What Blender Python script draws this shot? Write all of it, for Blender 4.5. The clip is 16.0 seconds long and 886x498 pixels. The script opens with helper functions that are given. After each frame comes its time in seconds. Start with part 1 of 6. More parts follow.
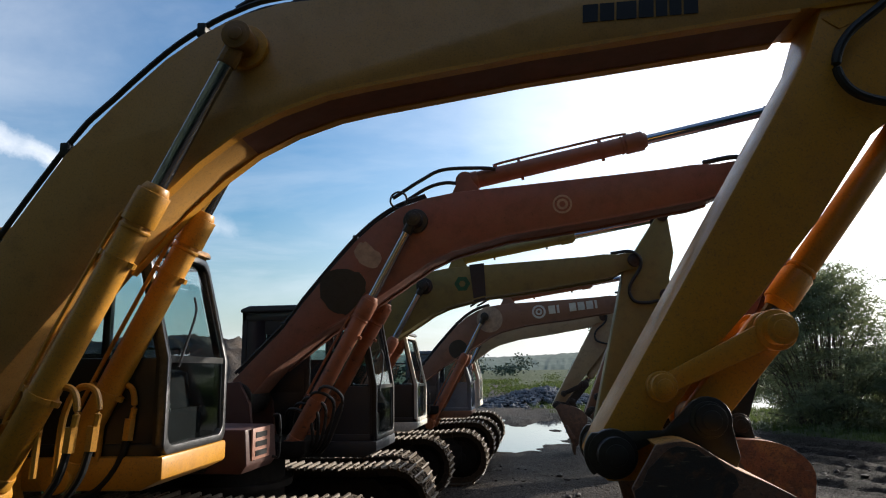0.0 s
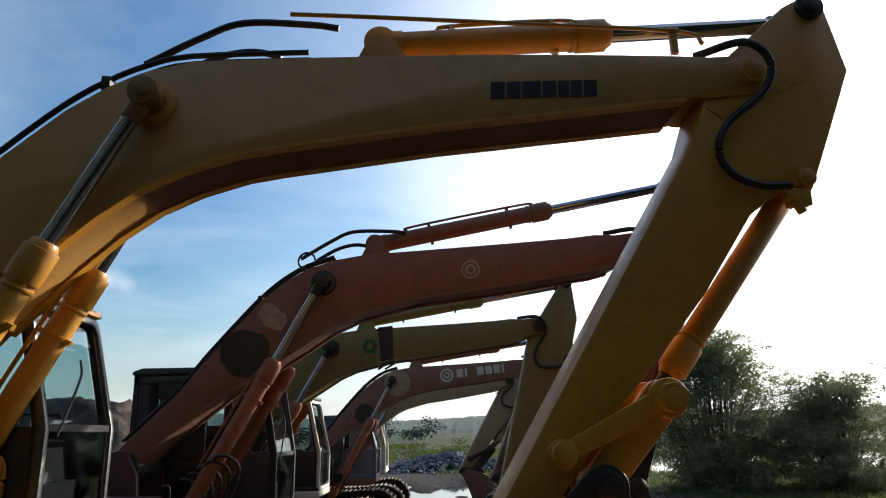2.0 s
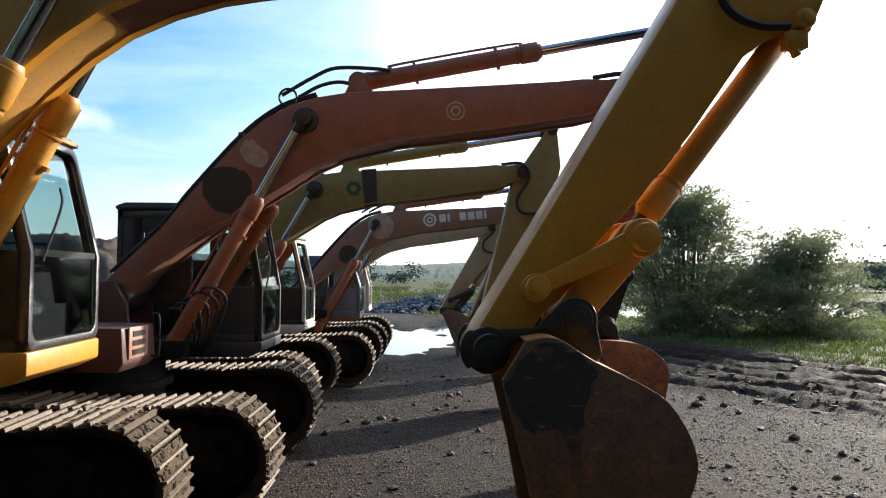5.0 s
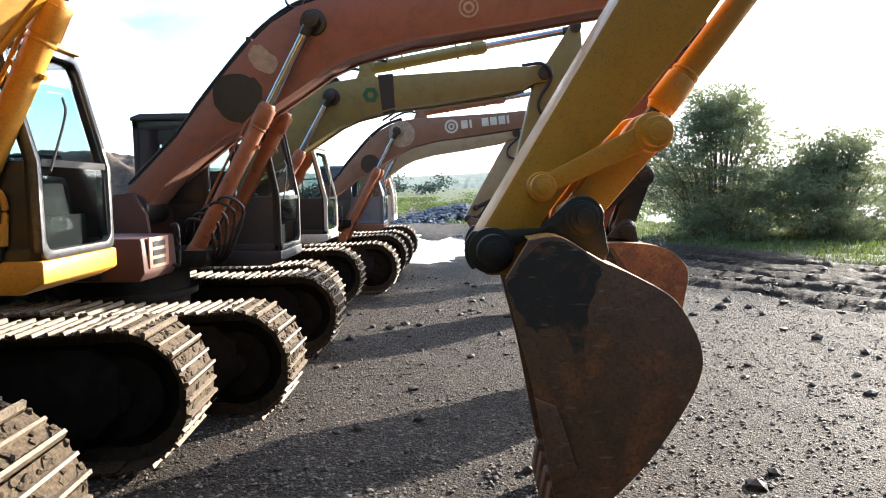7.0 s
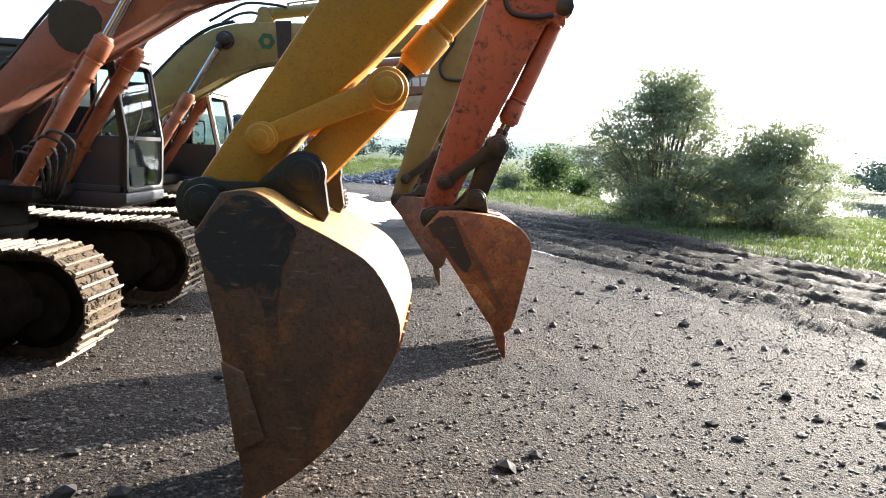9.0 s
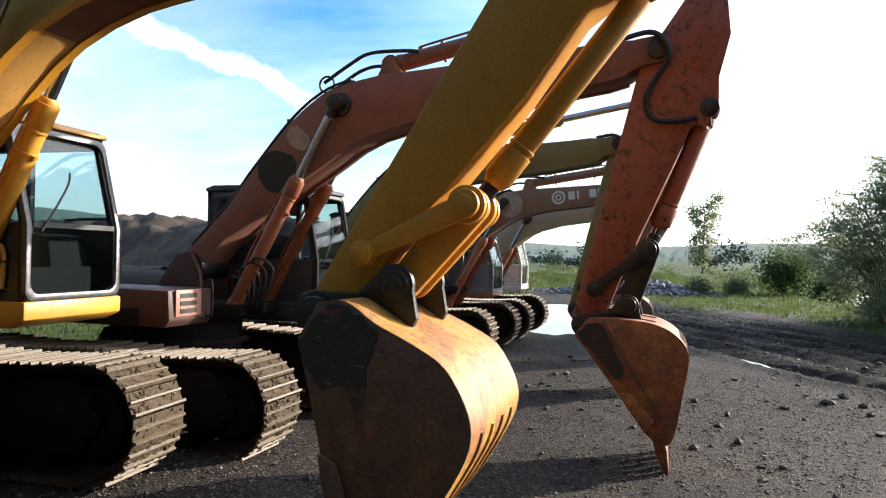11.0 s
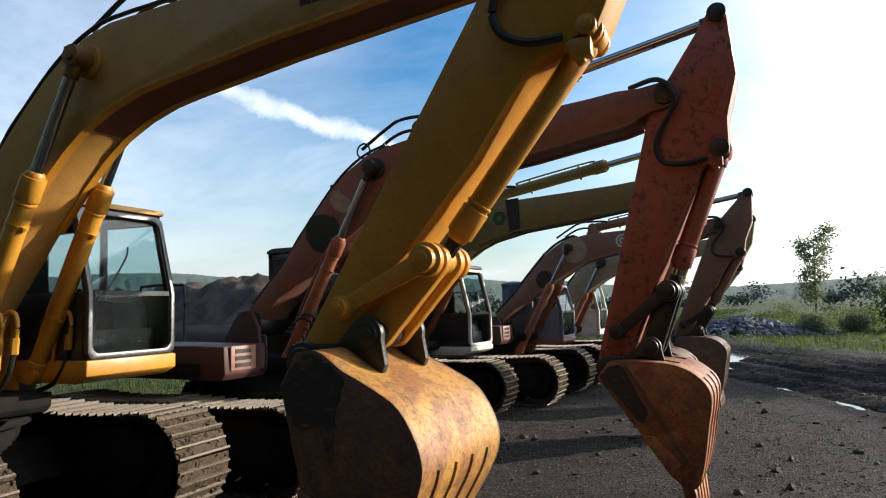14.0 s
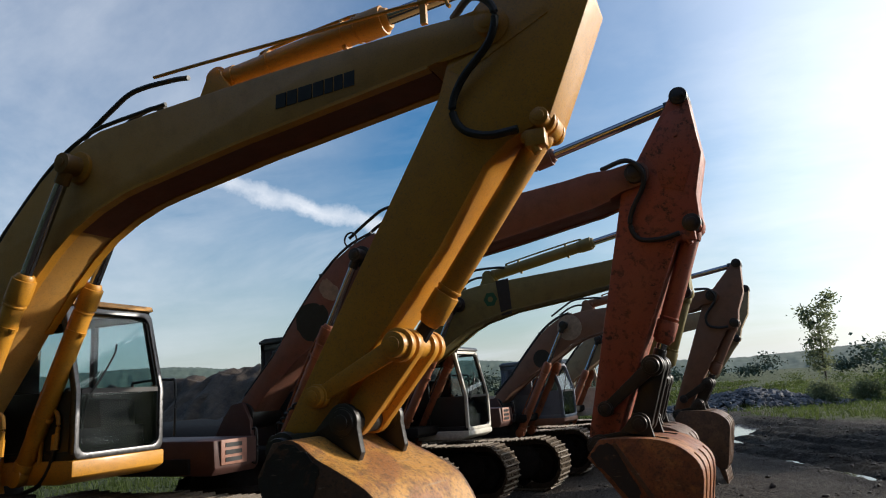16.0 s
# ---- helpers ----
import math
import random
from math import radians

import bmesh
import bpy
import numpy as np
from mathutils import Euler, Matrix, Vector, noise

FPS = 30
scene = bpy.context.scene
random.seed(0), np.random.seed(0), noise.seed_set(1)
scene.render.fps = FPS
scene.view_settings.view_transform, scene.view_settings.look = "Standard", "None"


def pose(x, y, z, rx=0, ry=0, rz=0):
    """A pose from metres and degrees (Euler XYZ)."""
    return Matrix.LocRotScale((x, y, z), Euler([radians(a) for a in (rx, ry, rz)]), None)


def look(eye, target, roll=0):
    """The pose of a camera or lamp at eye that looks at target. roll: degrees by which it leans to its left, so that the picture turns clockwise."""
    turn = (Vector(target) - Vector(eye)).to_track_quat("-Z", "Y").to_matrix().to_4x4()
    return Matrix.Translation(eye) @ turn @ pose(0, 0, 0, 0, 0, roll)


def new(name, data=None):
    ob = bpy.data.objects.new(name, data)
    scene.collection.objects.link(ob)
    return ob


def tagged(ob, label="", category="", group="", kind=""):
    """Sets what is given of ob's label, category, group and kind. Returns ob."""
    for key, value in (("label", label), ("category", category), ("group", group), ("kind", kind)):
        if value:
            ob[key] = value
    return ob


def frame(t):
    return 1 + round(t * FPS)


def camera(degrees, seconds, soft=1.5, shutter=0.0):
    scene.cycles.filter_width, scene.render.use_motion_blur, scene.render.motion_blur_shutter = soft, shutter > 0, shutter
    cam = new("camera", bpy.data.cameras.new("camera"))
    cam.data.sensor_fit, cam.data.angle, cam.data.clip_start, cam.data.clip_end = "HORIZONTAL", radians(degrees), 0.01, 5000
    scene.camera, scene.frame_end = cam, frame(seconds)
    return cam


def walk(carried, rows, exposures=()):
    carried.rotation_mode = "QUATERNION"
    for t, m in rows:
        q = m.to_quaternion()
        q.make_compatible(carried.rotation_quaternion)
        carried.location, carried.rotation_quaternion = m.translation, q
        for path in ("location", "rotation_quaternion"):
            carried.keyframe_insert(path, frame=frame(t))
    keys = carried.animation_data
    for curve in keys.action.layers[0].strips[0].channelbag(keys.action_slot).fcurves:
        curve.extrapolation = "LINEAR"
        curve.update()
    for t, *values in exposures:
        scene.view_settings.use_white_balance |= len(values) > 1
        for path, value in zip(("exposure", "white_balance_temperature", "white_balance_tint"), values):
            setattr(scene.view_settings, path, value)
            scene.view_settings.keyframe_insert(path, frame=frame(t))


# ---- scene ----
cam = camera(65.9, 16.0, 1.1)
EXPOSURES = [(0.0, 0.26), (3.0, 0.3), (4.2, 0.65), (6.0, 1.4), (7.0, 2.1), (8.0, 2.48), (8.5, 2.52), (9.2, 2.12), (9.6, 1.75), (10.2, 1.5), (12.5, 0.75), (13.0, 0.72), (13.5, 0.92), (14.0, 0.52), (14.6, 0.36), (16.0, 0.0)]
PATH = [
    (0, (0.068, -3.573, 1.87), (-0.184, -1.62, 2.22), -0.8),
    (0.5, (0.076, -3.554, 1.88), (-0.103, -1.609, 2.308), -0.8),
    (1, (0.076, -3.556, 1.885), (-0.029, -1.621, 2.382), -0.8),
    (1.5, (0.08, -3.528, 1.893), (0.046, -1.595, 2.404), -1.3),
    (2, (0.088, -3.585, 1.891), (0.1, -1.653, 2.411), -1.1),
    (2.5, (0.092, -3.604, 1.887), (0.115, -1.655, 2.333), -1.3),
    (3, (0.102, -3.579, 1.868), (0.151, -1.607, 2.201), -1.1),
    (3.5, (0.11, -3.567, 1.851), (0.166, -1.58, 2.073), -0.4),
    (4, (0.108, -3.567, 1.838), (0.174, -1.573, 1.977), -0.1),
    (6.3, (0.131, -3.577, 1.79), (0.149, -1.577, 1.775), 1.2),
    (6.5, (0.165, -3.564, 1.78), (0.129, -1.565, 1.724), -0.2),
    (7, (0.243, -3.517, 1.78), (0.207, -1.525, 1.603), -0.9),
    (7.5, (0.422, -3.437, 1.77), (0.27, -1.467, 1.461), -4.3),
    (8, (0.724, -3.404, 1.763), (0.683, -1.417, 1.541), -1.9),
    (8.5, (1.116, -3.366, 1.795), (1.138, -1.391, 1.477), -2.2),
    (9, (1.462, -3.311, 1.762), (1.506, -1.331, 1.486), 3.8),
    (9.5, (1.785, -3.322, 1.761), (1.316, -1.383, 1.63), 2.2),
    (10, (1.933, -3.353, 1.784), (1.502, -1.4, 1.785), 1.3),
    (10.2, (1.961, -3.378, 1.785), (1.435, -1.448, 1.806), 0.8),
    (12.3, (2.683, -3.434, 1.736), (2.012, -1.55, 1.768), 0.1),
    (12.5, (2.743, -3.438, 1.752), (2.026, -1.573, 1.824), -1.3),
    (13, (2.827, -3.442, 1.732), (2.148, -1.562, 1.803), -4.7),
    (13.5, (2.892, -3.483, 1.73), (2.221, -1.6, 1.661), -3.6),
    (14, (3.02, -3.458, 1.773), (2.13, -1.675, 1.942), -1.4),
    (14.5, (3.117, -3.432, 1.771), (2.219, -1.654, 1.955), -3.6),
    (15, (3.177, -3.456, 1.773), (2.243, -1.714, 2.082), -3.2),
    (15.5, (3.222, -3.453, 1.78), (2.333, -1.702, 2.16), -4.3),
    (16, (3.248, -3.491, 1.765), (2.375, -1.738, 2.171), -3.8),
]
walk(cam, [(t, look(eye, target, roll)) for t, eye, target, roll in PATH], EXPOSURES)

# ---------------------------------------------------------------- light
SUN_AZ, SUN_EL = 46.0, 18.5
WISP = [(-0.672, 0.677, 0.301), (-0.516, 0.823, 0.239)]
world = bpy.data.worlds.new("world")
scene.world = world
world.use_nodes = True


def nodes_of(tree):
    tree.nodes.clear()

    def add(kind, **values):
        n = tree.nodes.new(kind)
        for key, value in values.items():
            if key in n.inputs:
                n.inputs[key].default_value = value
        return n
    return add, tree.links.new


def ramp(add, link, source, stops):
    n = add("ShaderNodeValToRGB")
    e = n.color_ramp.elements
    while len(e) < len(stops):
        e.new(0.5)
    for k, (at, c) in enumerate(stops):
        e[k].position = at
        e[k].color = (*c, 1) if isinstance(c, tuple) else (c, c, c, 1)
    link(source, n.inputs["Fac"])
    return n.outputs["Color"]


def build_sky():
    add, link = nodes_of(world.node_tree)
    sky = add("ShaderNodeTexSky")
    sky.sky_type, sky.sun_disc = "NISHITA", False
    sky.sun_elevation, sky.sun_rotation = radians(SUN_EL), radians(SUN_AZ)
    sky.air_density, sky.dust_density, sky.ozone_density = 1.3, 0.4, 4.0
    co = add("ShaderNodeTexCoord")
    sep = add("ShaderNodeSeparateXYZ")
    link(co.outputs["Generated"], sep.inputs[0])
    up = add("ShaderNodeMath")
    up.operation = "MAXIMUM"
    up.inputs[1].default_value = 0.0
    link(sep.outputs["Z"], up.inputs[0])
    lift = add("ShaderNodeMath")
    lift.inputs[1].default_value = 0.18
    link(up.outputs[0], lift.inputs[0])
    flat = []
    for axis in "XY":
        d = add("ShaderNodeMath")
        d.operation = "DIVIDE"
        link(sep.outputs[axis], d.inputs[0])
        link(lift.outputs[0], d.inputs[1])
        flat.append(d.outputs[0])
    plane = add("ShaderNodeCombineXYZ")
    link(flat[0], plane.inputs[0])
    link(flat[1], plane.inputs[1])
    place = add("ShaderNodeMapping")
    place.inputs["Rotation"].default_value = (0, 0, radians(-24))
    place.inputs["Scale"].default_value = (0.75, 1.25, 1)
    link(plane.outputs[0], place.inputs["Vector"])
    n1 = add("ShaderNodeTexNoise", Scale=1.1, Detail=9.0, Roughness=0.6, Distortion=0.35)
    link(place.outputs[0], n1.inputs["Vector"])
    n2 = add("ShaderNodeTexNoise", Scale=0.45, Detail=3.0)
    link(plane.outputs[0], n2.inputs["Vector"])
    wisps = ramp(add, link, n1.outputs["Fac"], [(0.42, 0.0), (0.76, 1.0)])
    areas = ramp(add, link, n2.outputs["Fac"], [(0.34, 0.08), (0.64, 0.85)])
    both = add("ShaderNodeMath")
    both.operation = "MULTIPLY"
    link(wisps, both.inputs[0])
    link(areas, both.inputs[1])
    # one long feathered streak of cloud
    wa, wb = Vector(WISP[0]).normalized(), Vector(WISP[1]).normalized()
    across = wa.cross(wb).normalized()
    middle = (wa + wb).normalized()
    wob = add("ShaderNodeVectorMath")
    wob.operation = "MULTIPLY_ADD"
    wn = add("ShaderNodeTexNoise", Scale=7.0, Detail=7.0, Roughness=0.65)
    link(co.outputs["Generated"], wn.inputs["Vector"])
    link(wn.outputs["Color"], wob.inputs[0])
    wob.inputs[1].default_value = (0.07, 0.07, 0.07)
    link(co.outputs["Generated"], wob.inputs[2])
    parts = []
    for axis, stops in ((across, [(0.0, 1.0), (0.008, 0.8), (0.020, 0.0)]), (middle, [(0.972, 0.0), (0.992, 1.0)])):
        dt = add("ShaderNodeVectorMath")
        dt.operation = "DOT_PRODUCT"
        dt.inputs[1].default_value = axis
        link(wob.outputs[0], dt.inputs[0])
        ab = add("ShaderNodeMath")
        ab.operation = "ABSOLUTE"
        shift = add("ShaderNodeMath")
        shift.operation = "SUBTRACT"
        shift.inputs[1].default_value = 0.035 * (axis.x + axis.y + axis.z)
        link(dt.outputs["Value"], shift.inputs[0])
        link(shift.outputs[0], ab.inputs[0])
        parts.append(ramp(add, link, ab.outputs[0], stops))
    streak = add("ShaderNodeMath")
    streak.operation = "MULTIPLY"
    link(parts[0], streak.inputs[0])
    link(parts[1], streak.inputs[1])
    feather = add("ShaderNodeMath")
    feather.operation = "MULTIPLY"
    link(streak.outputs[0], feather.inputs[0])
    link(ramp(add, link, wn.outputs["Fac"], [(0.30, 0.35), (0.6, 1.0)]), feather.inputs[1])
    clouds = add("ShaderNodeMath")
    clouds.operation = "MAXIMUM"
    link(both.outputs[0], clouds.inputs[0])
    link(feather.outputs[0], clouds.inputs[1])
    # a soft bank of bright cloud higher up
    near = add("ShaderNodeVectorMath")
    near.operation = "DOT_PRODUCT"
    near.inputs[1].default_value = (-0.809, 0.445, 0.384)
    link(wob.outputs[0], near.inputs[0])
    bank = add("ShaderNodeMath")
    bank.operation = "MULTIPLY"
    link(ramp(add, link, near.outputs["Value"], [(0.86, 0.0), (1.0, 0.65)]), bank.inputs[0])
    link(ramp(add, link, n1.outputs["Fac"], [(0.32, 0.25), (0.62, 1.0)]), bank.inputs[1])
    more = add("ShaderNodeMath")
    more.operation = "MAXIMUM"
    link(clouds.outputs[0], more.inputs[0])
    link(bank.outputs[0], more.inputs[1])
    clouds = more
    # bright haze round the low sun
    d = Vector((math.sin(radians(SUN_AZ)) * math.cos(radians(SUN_EL)), math.cos(radians(SUN_AZ)) * math.cos(radians(SUN_EL)), math.sin(radians(SUN_EL))))
    dot = add("ShaderNodeVectorMath")
    dot.operation = "DOT_PRODUCT"
    dot.inputs[1].default_value = d
    link(co.outputs["Generated"], dot.inputs[0])
    glow = ramp(add, link, dot.outputs["Value"], [(0.40, 0.0), (0.66, 0.10), (0.84, 0.36), (1.0, 1.0)])
    deep = add("ShaderNodeHueSaturation", Saturation=1.3, Value=1.9, Hue=0.503)
    link(sky.outputs[0], deep.inputs["Color"])
    # pale mist along the horizon
    mist = add("ShaderNodeMix")
    mist.data_type = "RGBA"
    mist.inputs["B"].default_value = (8.0, 9.0, 10.2, 1)
    link(ramp(add, link, up.outputs[0], [(0.0, 0.8), (0.08, 0.45), (0.26, 0.0)]), mist.inputs["Factor"])
    link(deep.outputs[0], mist.inputs["A"])
    haze = add("ShaderNodeMix")
    haze.data_type = "RGBA"
    haze.inputs["B"].default_value = (40, 40, 39.8, 1)
    link(glow, haze.inputs["Factor"])
    link(mist.outputs["Result"], haze.inputs["A"])
    cloud = add("ShaderNodeMix")
    cloud.data_type = "RGBA"
    lit = add("ShaderNodeMix")
    lit.data_type = "RGBA"
    lit.inputs["A"].default_value = (12.5, 13.3, 14.6, 1)
    lit.inputs["B"].default_value = (40, 40, 39.5, 1)
    link(glow, lit.inputs["Factor"])
    link(lit.outputs["Result"], cloud.inputs["B"])
    link(clouds.outputs[0], cloud.inputs["Factor"])
    link(haze.outputs["Result"], cloud.inputs["A"])
    bg = add("ShaderNodeBackground", Strength=0.066)
    link(cloud.outputs["Result"], bg.inputs["Color"])
    out = add("ShaderNodeOutputWorld")
    link(bg.outputs[0], out.inputs["Surface"])
    return d


sun_way = build_sky()
sun = new("sun", bpy.data.lights.new("sun", "SUN"))
sun.data.energy, sun.data.angle, sun.data.color = 5.0, radians(0.6), (1.0, 0.915, 0.79)
sun.matrix_world = look(sun_way * 50, (0, 0, 0))


# ---------------------------------------------------------------- materials
def bumped(add, link, height, strength, distance):
    b = add("ShaderNodeBump", Strength=strength, Distance=distance)
    link(height, b.inputs["Height"])
    return b.outputs["Normal"]


def mixed(add, link, fac, a, b):
    m = add("ShaderNodeMix")
    m.data_type = "RGBA"
    link(fac, m.inputs["Factor"])
    for key, c in (("A", a), ("B", b)):
        if isinstance(c, tuple):
            m.inputs[key].default_value = (*c, 1)
        else:
            link(c, m.inputs[key])
    return m.outputs["Result"]


def material(name):
    m = bpy.data.materials.new(name)
    m.use_nodes = True
    add, link = nodes_of(m.node_tree)
    p = add("ShaderNodeBsdfPrincipled")
    out = add("ShaderNodeOutputMaterial")
    link(p.outputs[0], out.inputs["Surface"])
    co = add("ShaderNodeTexCoord")
    return m, add, link, p, co.outputs["Object"]


def painted(name, colour, fade, rust=0.35, chips=0.66, rough=0.42, grime=(0.07, 0.05, 0.035), coat=0.08, chip_scale=26.0):
    """Weathered machine paint: faded patches, grime, rust chips."""
    m, add, link, p, co = material(name)
    big = add("ShaderNodeTexNoise", Scale=1.3, Detail=5.0, Roughness=0.6)
    mid = add("ShaderNodeTexNoise", Scale=6.0, Detail=7.0, Roughness=0.68)
    fine = add("ShaderNodeTexNoise", Scale=chip_scale, Detail=6.0, Roughness=0.7)
    for n in (big, mid, fine):
        link(co, n.inputs["Vector"])
    c = mixed(add, link, ramp(add, link, big.outputs["Fac"], [(0.35, 0.0), (0.7, 1.0)]), colour, fade)
    c = mixed(add, link, ramp(add, link, mid.outputs["Fac"], [(0.50, 0.0), (0.80, rust)]), c, grime)
    spots = ramp(add, link, fine.outputs["Fac"], [(chips, 0.0), (chips + 0.03, 1.0)])
    gate = add("ShaderNodeMath")
    gate.operation = "MULTIPLY"
    link(spots, gate.inputs[0])
    link(ramp(add, link, mid.outputs["Fac"], [(0.42, 0.0), (0.62, 0.9)]), gate.inputs[1])
    c = mixed(add, link, gate.outputs[0], c, (0.035, 0.016, 0.011))
    dirt = add("ShaderNodeTexNoise", Scale=85.0, Detail=4.0, Roughness=0.7)
    link(co, dirt.inputs["Vector"])
    c = mixed(add, link, ramp(add, link, dirt.outputs["Fac"], [(0.52, 0.0), (0.72, 0.5)]), c, grime)
    link(c, p.inputs["Base Color"])
    link(ramp(add, link, mid.outputs["Fac"], [(0.3, rough), (0.75, rough + 0.3)]), p.inputs["Roughness"])
    p.inputs["Coat Weight"].default_value = coat
    p.inputs["Coat Roughness"].default_value = 0.22
    link(bumped(add, link, fine.outputs["Fac"], 0.16, 0.01), p.inputs["Normal"])
    return m


def plain(name, colour, rough=0.5, metal=0.0, scale=14.0, vary=0.35, bump=0.15, spec=0.5):
    m, add, link, p, co = material(name)
    p.inputs["Specular IOR Level"].default_value = spec
    n = add("ShaderNodeTexNoise", Scale=scale, Detail=6.0, Roughness=0.65)
    link(co, n.inputs["Vector"])
    dark = tuple(v * (1 - vary) for v in colour)
    link(mixed(add, link, ramp(add, link, n.outputs["Fac"], [(0.35, 0.0), (0.68, 1.0)]), dark, colour), p.inputs["Base Color"])
    link(ramp(add, link, n.outputs["Fac"], [(0.3, max(rough - 0.08, 0.03)), (0.7, min(rough + 0.12, 1))]), p.inputs["Roughness"])
    p.inputs["Metallic"].default_value = metal
    link(bumped(add, link, n.outputs["Fac"], bump, 0.01), p.inputs["Normal"])
    return m


def rusty_bucket(name, rustc, paintc, cover):
    """Worn bucket steel: rust-brown with remains of paint, dark grime and scratches."""
    m, add, link, p, co = material(name)
    big = add("ShaderNodeTexNoise", Scale=2.2, Detail=7.0, Roughness=0.66, Distortion=0.5)
    mid = add("ShaderNodeTexNoise", Scale=9.0, Detail=8.0, Roughness=0.7)
    stretch = add("ShaderNodeMapping")
    stretch.inputs["Scale"].default_value = (6, 1.2, 30)
    link(co, stretch.inputs["Vector"])
    scratch = add("ShaderNodeTexNoise", Scale=2.0, Detail=5.0, Roughness=0.6)
    for n in (big, mid):
        link(co, n.inputs["Vector"])
    link(stretch.outputs[0], scratch.inputs["Vector"])
    c = mixed(add, link, ramp(add, link, big.outputs["Fac"], [(cover, 0.0), (cover + 0.09, 1.0)]), rustc, paintc)
    c = mixed(add, link, ramp(add, link, mid.outputs["Fac"], [(0.48, 0.0), (0.72, 0.75)]), c, (0.045, 0.032, 0.026))
    pit = add("ShaderNodeTexNoise", Scale=46.0, Detail=6.0, Roughness=0.75)
    link(co, pit.inputs["Vector"])
    c = mixed(add, link, ramp(add, link, pit.outputs["Fac"], [(0.50, 0.0), (0.64, 0.75)]), c, (0.040, 0.024, 0.018))
    c = mixed(add, link, ramp(add, link, scratch.outputs["Fac"], [(0.62, 0.0), (0.70, 0.4)]), c, (0.34, 0.27, 0.19))
    link(c, p.inputs["Base Color"])
    link(ramp(add, link, mid.outputs["Fac"], [(0.3, 0.42), (0.7, 0.72)]), p.inputs["Roughness"])
    link(bumped(add, link, pit.outputs["Fac"], 0.45, 0.012), p.inputs["Normal"])
    return m


def glass_material():
    m = bpy.data.materials.new("glass")
    m.use_nodes = True
    add, link = nodes_of(m.node_tree)
    clear = add("ShaderNodeBsdfTransparent")
    clear.inputs["Color"].default_value = (0.80, 0.875, 0.885, 1)
    gloss = add("ShaderNodeBsdfGlossy", Roughness=0.03)
    face = add("ShaderNodeLayerWeight", Blend=0.5)
    gain = ramp(add, link, face.outputs["Facing"], [(0.0, 0.025), (0.55, 0.045), (0.82, 0.22), (1.0, 0.95)])
    mix = add("ShaderNodeMixShader")
    out = add("ShaderNodeOutputMaterial")
    link(gain, mix.inputs[0])
    link(clear.outputs[0], mix.inputs[1])
    link(gloss.outputs[0], mix.inputs[2])
    link(mix.outputs[0], out.inputs["Surface"])
    return m


def foliage(name, light, dark, rough=0.75):
    m, add, link, p, co = material(name)
    p.inputs["Specular IOR Level"].default_value = 0.2
    geo = add("ShaderNodeNewGeometry")
    link(mixed(add, link, geo.outputs["Random Per Island"], dark, light), p.inputs["Base Color"])
    p.inputs["Roughness"].default_value = rough
    thin = add("ShaderNodeBsdfTranslucent")
    thin.inputs["Color"].default_value = (light[0] * 1.9, light[1] * 1.9, light[2] * 1.7, 1)
    mix = add("ShaderNodeMixShader")
    mix.inputs[0].default_value = 0.35
    out = next(n for n in m.node_tree.nodes if n.type == "OUTPUT_MATERIAL")
    link(p.outputs[0], mix.inputs[1])
    link(thin.outputs[0], mix.inputs[2])
    link(mix.outputs[0], out.inputs["Surface"])
    return m


